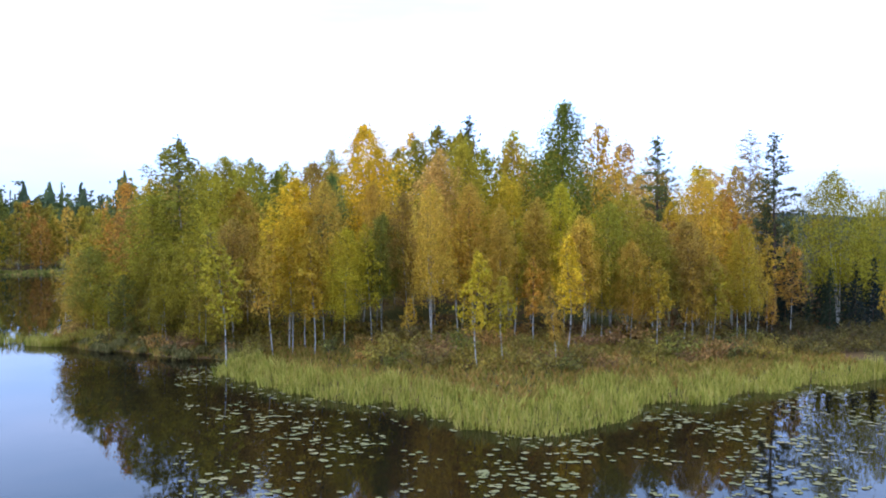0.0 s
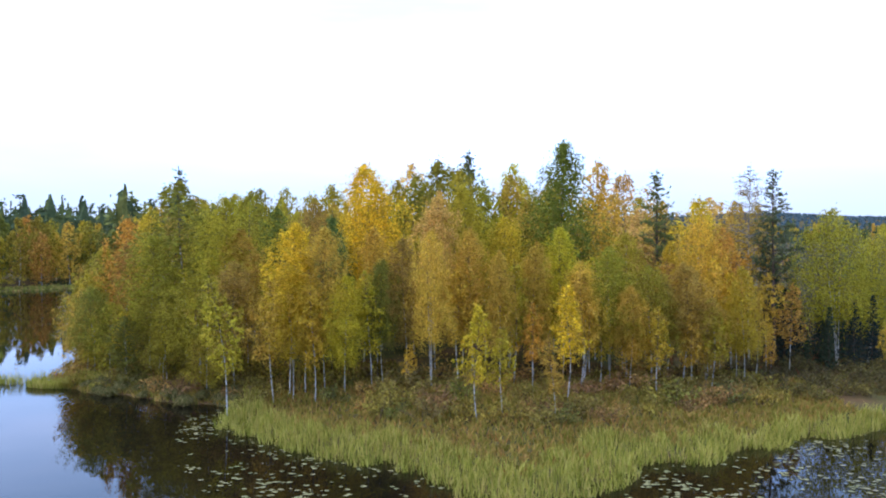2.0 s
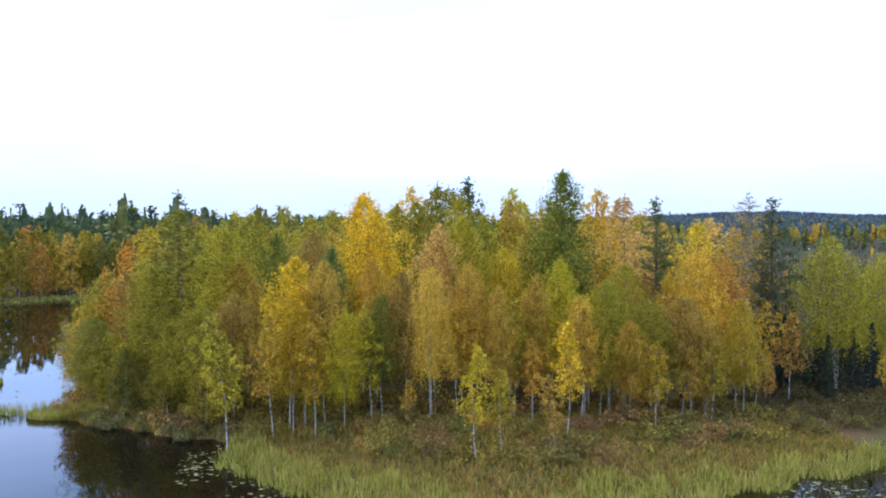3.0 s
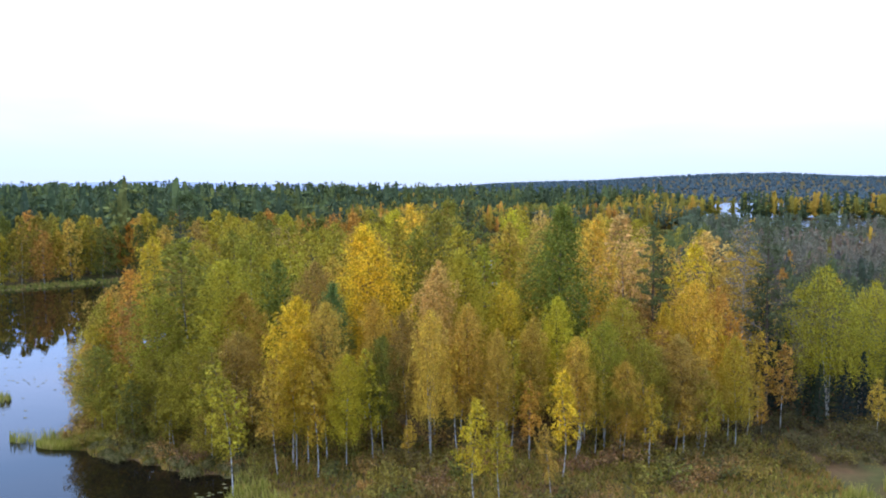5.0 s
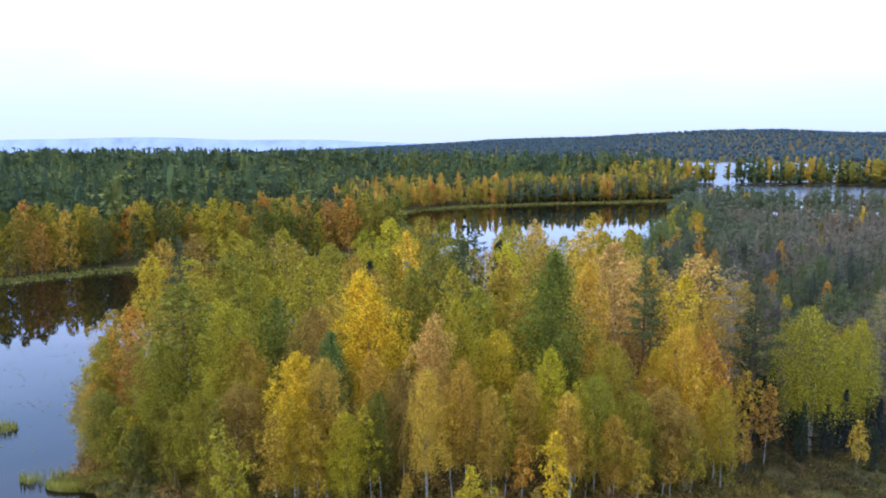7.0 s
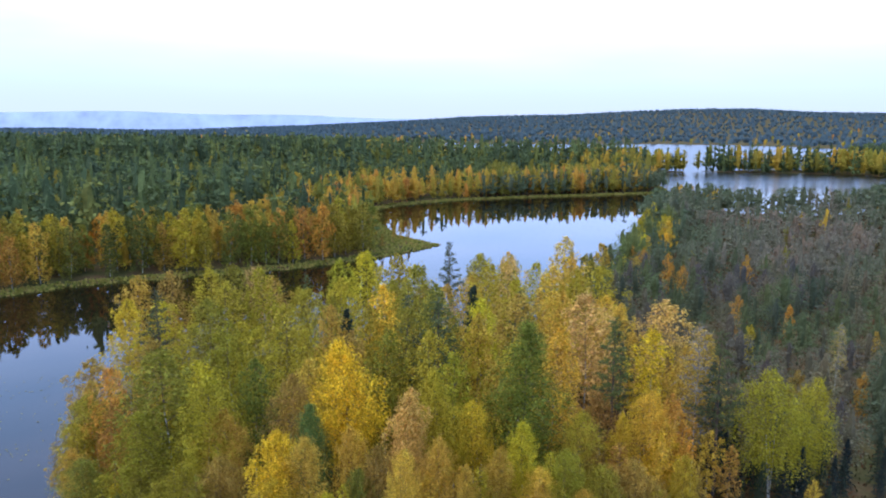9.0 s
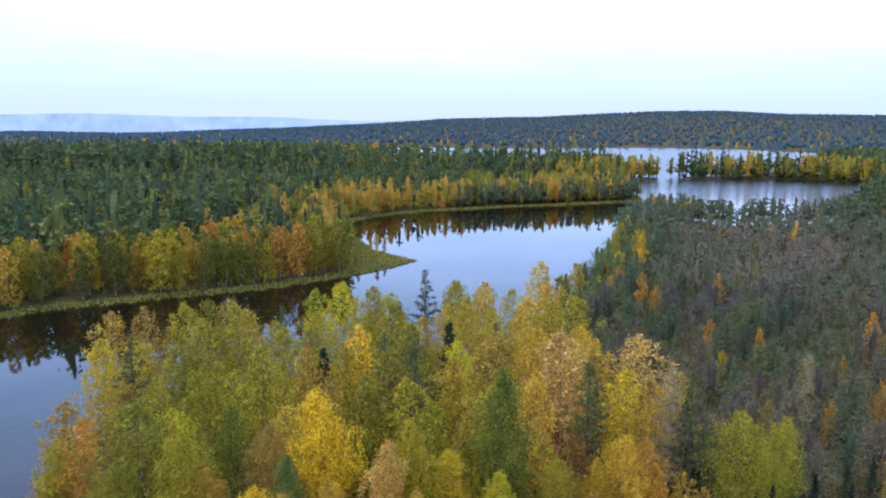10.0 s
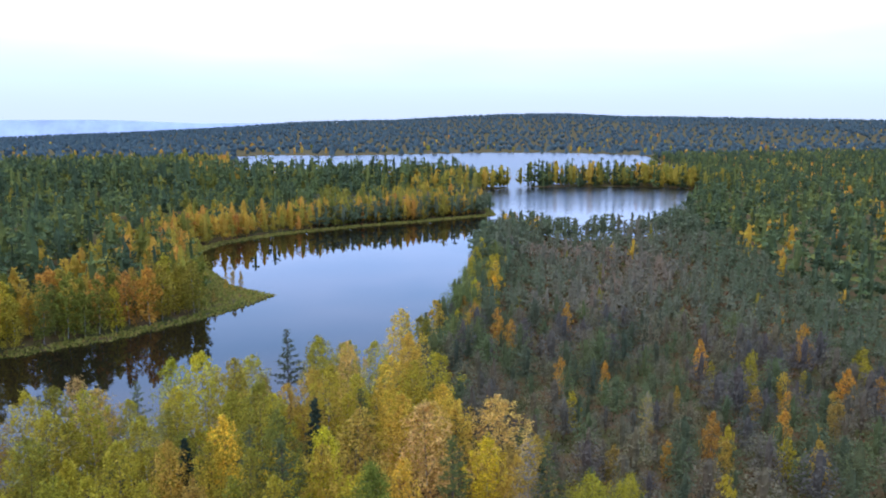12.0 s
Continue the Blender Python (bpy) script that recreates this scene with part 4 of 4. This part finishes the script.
right = scatter(25, (60, 60, 760, 640), 4.7, 60000, lambda x, y, s: (s > 3) & in_view(x, y) & ((x >= 107 + (y - 100) * 0.32) | (y > 330)) & (x > 90))
pick = R.random(len(right)) < 0.08
joined("spruce_forest", right[~pick], R.uniform(6, 10, (~pick).sum()), shapes("spruce", 44, 3) + shapes("pine", 54, 6), SPRUCE_FAR, "dark mixed conifer forest beyond the bog", "trees", 1.7)
joined("birch_wood", right[pick], R.uniform(6, 9, pick.sum()), shapes("birch", 50), BIRCH_FAR, "scattered yellow birches in the conifer forest", "trees", 1.5)
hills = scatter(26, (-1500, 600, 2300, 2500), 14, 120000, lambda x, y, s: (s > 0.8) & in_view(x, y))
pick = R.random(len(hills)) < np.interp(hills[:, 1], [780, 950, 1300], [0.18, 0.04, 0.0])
joined("hill_forest", hills[~pick], R.uniform(5.5, 8.5, (~pick).sum()), shapes("spruce", 0, 4) + shapes("pine", 0, 4), HILL_HAZE, "dark conifer forest covering the distant hill, tinted with painted blue haze", "trees", 3.3)
joined("hill_birches", hills[pick], R.uniform(6, 9, pick.sum()), shapes("birch", 0), BIRCH_FAR, "yellow birches scattered over the distant hill", "trees", 1.3)


# ---- shore growth ----
def grass(name, places, heights, width, mat, label, lean=0.25, seed=1):
    """Bent blades, each a tapering strip of two pieces."""
    r = np.random.default_rng(seed)
    n = len(places)
    z = ground_z(places[:, 0], places[:, 1])
    z = np.maximum(z, -0.12)
    a = r.uniform(0, 6.28, n)
    side = np.column_stack([np.cos(a), np.sin(a), np.zeros(n)]) * width * r.uniform(0.6, 1.3, (n, 1))
    b = r.uniform(0, 6.28, n)
    bend = np.column_stack([np.cos(b), np.sin(b), np.zeros(n)]) * (heights * lean * r.uniform(0.2, 1.6, n))[:, None]
    foot = np.column_stack([places, z - 0.02])
    mid = foot + bend * 0.3 + np.column_stack([np.zeros((n, 2)), heights * 0.55])
    tip = foot + bend + np.column_stack([np.zeros((n, 2)), heights])
    v = np.stack([foot - side, foot + side, mid + side * 0.8, mid - side * 0.8, tip], 1).reshape(-1, 3)
    k = np.arange(n)[:, None] * 5
    return tagged(new(name, mesh_from(name, v, [k + np.array([[0, 1, 2, 3]]), k + np.array([[3, 2, 4]])], [mat])), label, "grass", "", "stuff")


r = np.random.default_rng(3)
p = r.uniform((-25, 22.5), (34, 44), (190000, 2))
s = inland(p[:, 0], p[:, 1])
tuft = np.sin(p[:, 0] * 2.1 + np.sin(p[:, 1] * 1.7)) * np.sin(p[:, 1] * 2.3 + 0.5)
band = (s > -0.7) & (s < np.where(p[:, 0] > 9, 1.3, 1.9) + 0.6 * tuft) & (p[:, 0] > -11.2)
keep = band & (r.random(len(p)) < 0.75)
q = p[keep]
grass("sedge_bed", q, r.uniform(0.35, 0.7, len(q)) * (1 + 0.2 * tuft[keep]), 0.02, SEDGE, "pale green sedges standing along the water's edge", 0.35, 4)
keep = (s >= np.where(p[:, 0] < -10.5, 0.2, np.where(p[:, 0] > 9, 1.1, 1.6))) & (s < 11 - np.clip(p[:, 0] - 16, 0, 8) * 0.6) & (p[:, 0] < 20) & (r.random(len(p)) < 0.5)
q = p[keep]
grass("meadow_grass", q, r.uniform(0.16, 0.4, len(q)), 0.042, MEADOW, "olive and straw coloured meadow grass behind the sedges", 0.6, 5)
# left tuft of reeds and the small reed islet
def reed_patch(cx, cy, rx_, ry_, n, h, label, seed):
    g = np.random.default_rng(seed)
    t = g.uniform(0, 6.28, n); u = np.sqrt(g.uniform(0, 1, n))
    q = np.column_stack([cx + np.cos(t) * u * rx_, cy + np.sin(t) * u * ry_])
    return grass("reed_patch", q, g.uniform(0.5, 1, n) * h, 0.02, SEDGE, label, 0.2, seed)


reed_patch(-22.6, 41.8, 2.2, 0.9, 2600, 0.7, "bright green sedge patch at the headland's corner", 6)
reed_patch(-25.2, 42.6, 1.8, 0.8, 260, 1.0, "sparse thin reeds standing in the water", 7)
reed_patch(-33.5, 50.5, 1.6, 1.2, 500, 0.9, "small clump of reeds out in the lake", 8)
q = r.uniform((14, 38), (95, 130), (30000, 2))
q = q[(inland(q[:, 0], q[:, 1]) > 6) & in_view(q[:, 0], q[:, 1]) & (q[:, 1] > q[:, 0] * 0.72)]
wide_q = r.uniform((25, 100), (230, 300), (60000, 2))
wide_q = wide_q[(inland(wide_q[:, 0], wide_q[:, 1]) > 3) & in_view(wide_q[:, 0], wide_q[:, 1]) & (wide_q[:, 0] < 107 + (wide_q[:, 1] - 100) * 0.32)][:16000]
grass("bog_heath", wide_q, r.uniform(0.3, 0.8, len(wide_q)), 0.2, HEATH, "russet and olive heath between the bog pines", 0.7, 13)
grass("bog_heath", q, r.uniform(0.2, 0.6, len(q)), 0.07, HEATH, "low olive and russet heath covering the open bog", 0.7, 12)
p = r.uniform((-130, 70), (110, 300), (420000, 2))
s = inland(p[:, 0], p[:, 1])
keep = (s > -0.6) & ((s < 2.8) | tongue(p[:, 0], p[:, 1])) & in_view(p[:, 0], p[:, 1]) & (p[:, 0] < (p[:, 1] - 95) * 0.5 - 5 + 14)
q = p[keep][:40000]
grass("bank_grass", q, r.uniform(0.25, 0.55, len(q)), 0.24, BANK, "pale grass strip along the far bank", 0.4, 9)


def shrub_mesh(seed, n=348):
    g = np.random.default_rng(seed)
    paths, cs = [], []
    for i in range(12):
        b = branch(g, (g.normal(0, 0.12), g.normal(0, 0.12), 0), g.uniform(0, 6.28), g.uniform(0.5, 1.3), g.uniform(0.6, 1.1), 0.012, 0.15)
        paths.append(b)
        t = g.uniform(0.25, 1.05, n // 12); k = np.clip((t * 4).astype(int), 0, 3); f = (t * 4 - k)[:, None]
        cs.append(b[k, :3] * (1 - f) + b[k + 1, :3] * f + g.normal(size=(n // 12, 3)) * 0.1)
    tv, tf = tubes([q[::2] for q in paths], 3)
    c = np.concatenate(cs); c[:, 2] = np.abs(c[:, 2])
    lv, lf = leaf_cloud(g, c, 0.055)
    return mesh_from("shrub_stems", tv, tf, [BARK_PINE], None, True), mesh_from("shrub_crown", lv, lf, [LEAF])


def make_shrub(seed):
    a, b = shrub_mesh(seed)
    root = new("willow_shrub")
    part("stem", a, root); part("crown", b, root)
    return tagged(root, "", "shrub")


HUES.update({"s5": ((0.14, 0.109, 0.034), "dark olive"), "s1": ((0.307, 0.227, 0.0467), "olive"), "s2": ((0.391, 0.219, 0.068), "brownish"), "s3": ((0.233, 0.211, 0.0425), "green"), "s4": ((0.4, 0.22, 0.05), "russet")})
SHRUB = [make_shrub(120 + k) for k in range(4)]
west = scatter(34, (-32, 41, -18, 66), 1.2, 1500, lambda x, y, s: (s > 0.5) & (s < 6))
spots = scatter(31, (-25, 32, 32, 47), 0.95, 6000, lambda x, y, s: (s > np.where(x < -10, 0.7, 4.4)) & (s < 15) & (y < 36.8 + np.clip(x - 6, 0, 30) * 0.45 + np.where(x < -10, 9, 3.2)))
for k, (x, y) in enumerate(np.concatenate([spots[:240], west[:55]])):
    hue = ("s1", "s2", "s3", "s4")[int(min(3, abs(random.gauss(0, 1.2))))] if x < 17 else "s5"
    z = float(ground_z(np.array([x]), np.array([y]))[0])
    plant(SHRUB[k % 4], x, y, z + random.uniform(0.45, 1.5), 0, 1.0, hue, "low " + HUES[hue][1] + " willow shrub at the wood's edge", "shrubs of the wood's edge", random.uniform(0.9, 1.3))


def tussock_mesh(seed, n=420):
    """A rounded hummock of dry hanging grass."""
    g = np.random.default_rng(seed)
    a, u = g.uniform(0, 6.28, n), np.sqrt(g.uniform(0, 1, n))
    foot = np.column_stack([np.cos(a) * u * 0.32, np.sin(a) * u * 0.32, 0.3 * (1 - u * u)])
    out = np.column_stack([np.cos(a), np.sin(a), np.zeros(n)]) * (0.15 + 0.35 * u * g.uniform(0.5, 1.3, n))[:, None]
    side = np.column_stack([-np.sin(a), np.cos(a), np.zeros(n)]) * 0.02
    h = g.uniform(0.18, 0.4, n)
    mid = foot + out * 0.45 + np.column_stack([np.zeros((n, 2)), h])
    tip = foot + out * 1.15 + np.column_stack([np.zeros((n, 2)), h * g.uniform(-0.3, 0.9, n)])
    v = np.stack([foot - side, foot + side, mid + side, mid - side, tip], 1).reshape(-1, 3)
    k = np.arange(n)[:, None] * 5
    return mesh_from("tussock", v, [k + np.array([[0, 1, 2, 3]]), k + np.array([[3, 2, 4]])], [STRAW])


TUSSOCK = [tussock_mesh(150 + k) for k in range(3)]
edge = scatter(33, (-21, 36, -10.5, 42.5), 0.8, 1500, lambda x, y, s: (s > 0.1) & (s < 1.7))
for k, (x, y) in enumerate(edge[:18]):
    ob = tagged(new("grass_tussock", TUSSOCK[k % 3]), "pale dry grass tussock on the dark bank", "grass", "tussocks of the bank")
    sc = random.uniform(0.5, 0.95)
    ob.matrix_basis = pose(x, y, float(ground_z(np.array([x]), np.array([y]))[0]) - 0.05, 0, 0, random.uniform(0, 360)) @ Matrix.Diagonal((sc, sc, sc, 1))

# lily pads
def pads(seed):
    g = np.random.default_rng(seed)
    p = np.concatenate([g.uniform((-19, 11), (26, 37), (34000, 2)), g.uniform((-46, 46), (-27, 74), (2200, 2))])
    s = inland(p[:, 0], p[:, 1])
    clump = np.sin(p[:, 0] * 0.9 + 1.3 * np.sin(p[:, 1] * 0.5)) + np.sin(p[:, 1] * 1.3 + 0.8 * p[:, 0]) + 0.6 * np.sin(p[:, 0] * 2.7 - p[:, 1])
    keep = (s < -0.5) & (s > -17) & (g.random(len(p)) < np.clip(0.05 + 0.14 * (clump + 0.6), 0.02, 0.4)) & (p[:, 0] > -18 - (p[:, 1] > 45) * 40)
    keep &= (p[:, 1] > 45) | (np.degrees(np.arctan2(p[:, 0], p[:, 1])) > -21)
    p = p[keep]
    n, m = len(p), 9
    a = np.linspace(0.25, 6.03, m)
    rad = g.uniform(0.045, 0.13, n)
    t = g.uniform(0, 6.28, n)
    rim = np.stack([p[:, None, 0] + rad[:, None] * np.cos(a[None] + t[:, None]), p[:, None, 1] + 0.75 * rad[:, None] * np.sin(a[None] + t[:, None]), 0.012 + 0.012 * g.random((n, m))], -1)
    mid = np.column_stack([p, np.full(n, 0.01)])[:, None]
    v = np.concatenate([mid, rim], 1).reshape(-1, 3)
    k = np.arange(n)[:, None, None] * (m + 1)
    j = np.arange(1, m)[None, :, None]
    f = np.concatenate([k + 0 * j, k + j, k + j + 1], -1).reshape(-1, 3)
    return tagged(new("lily_pads", mesh_from("lily_pads", v, f, [PAD])), "pale yellowing lily pads floating on dark water", "lily pads", "", "stuff")


pads(9)
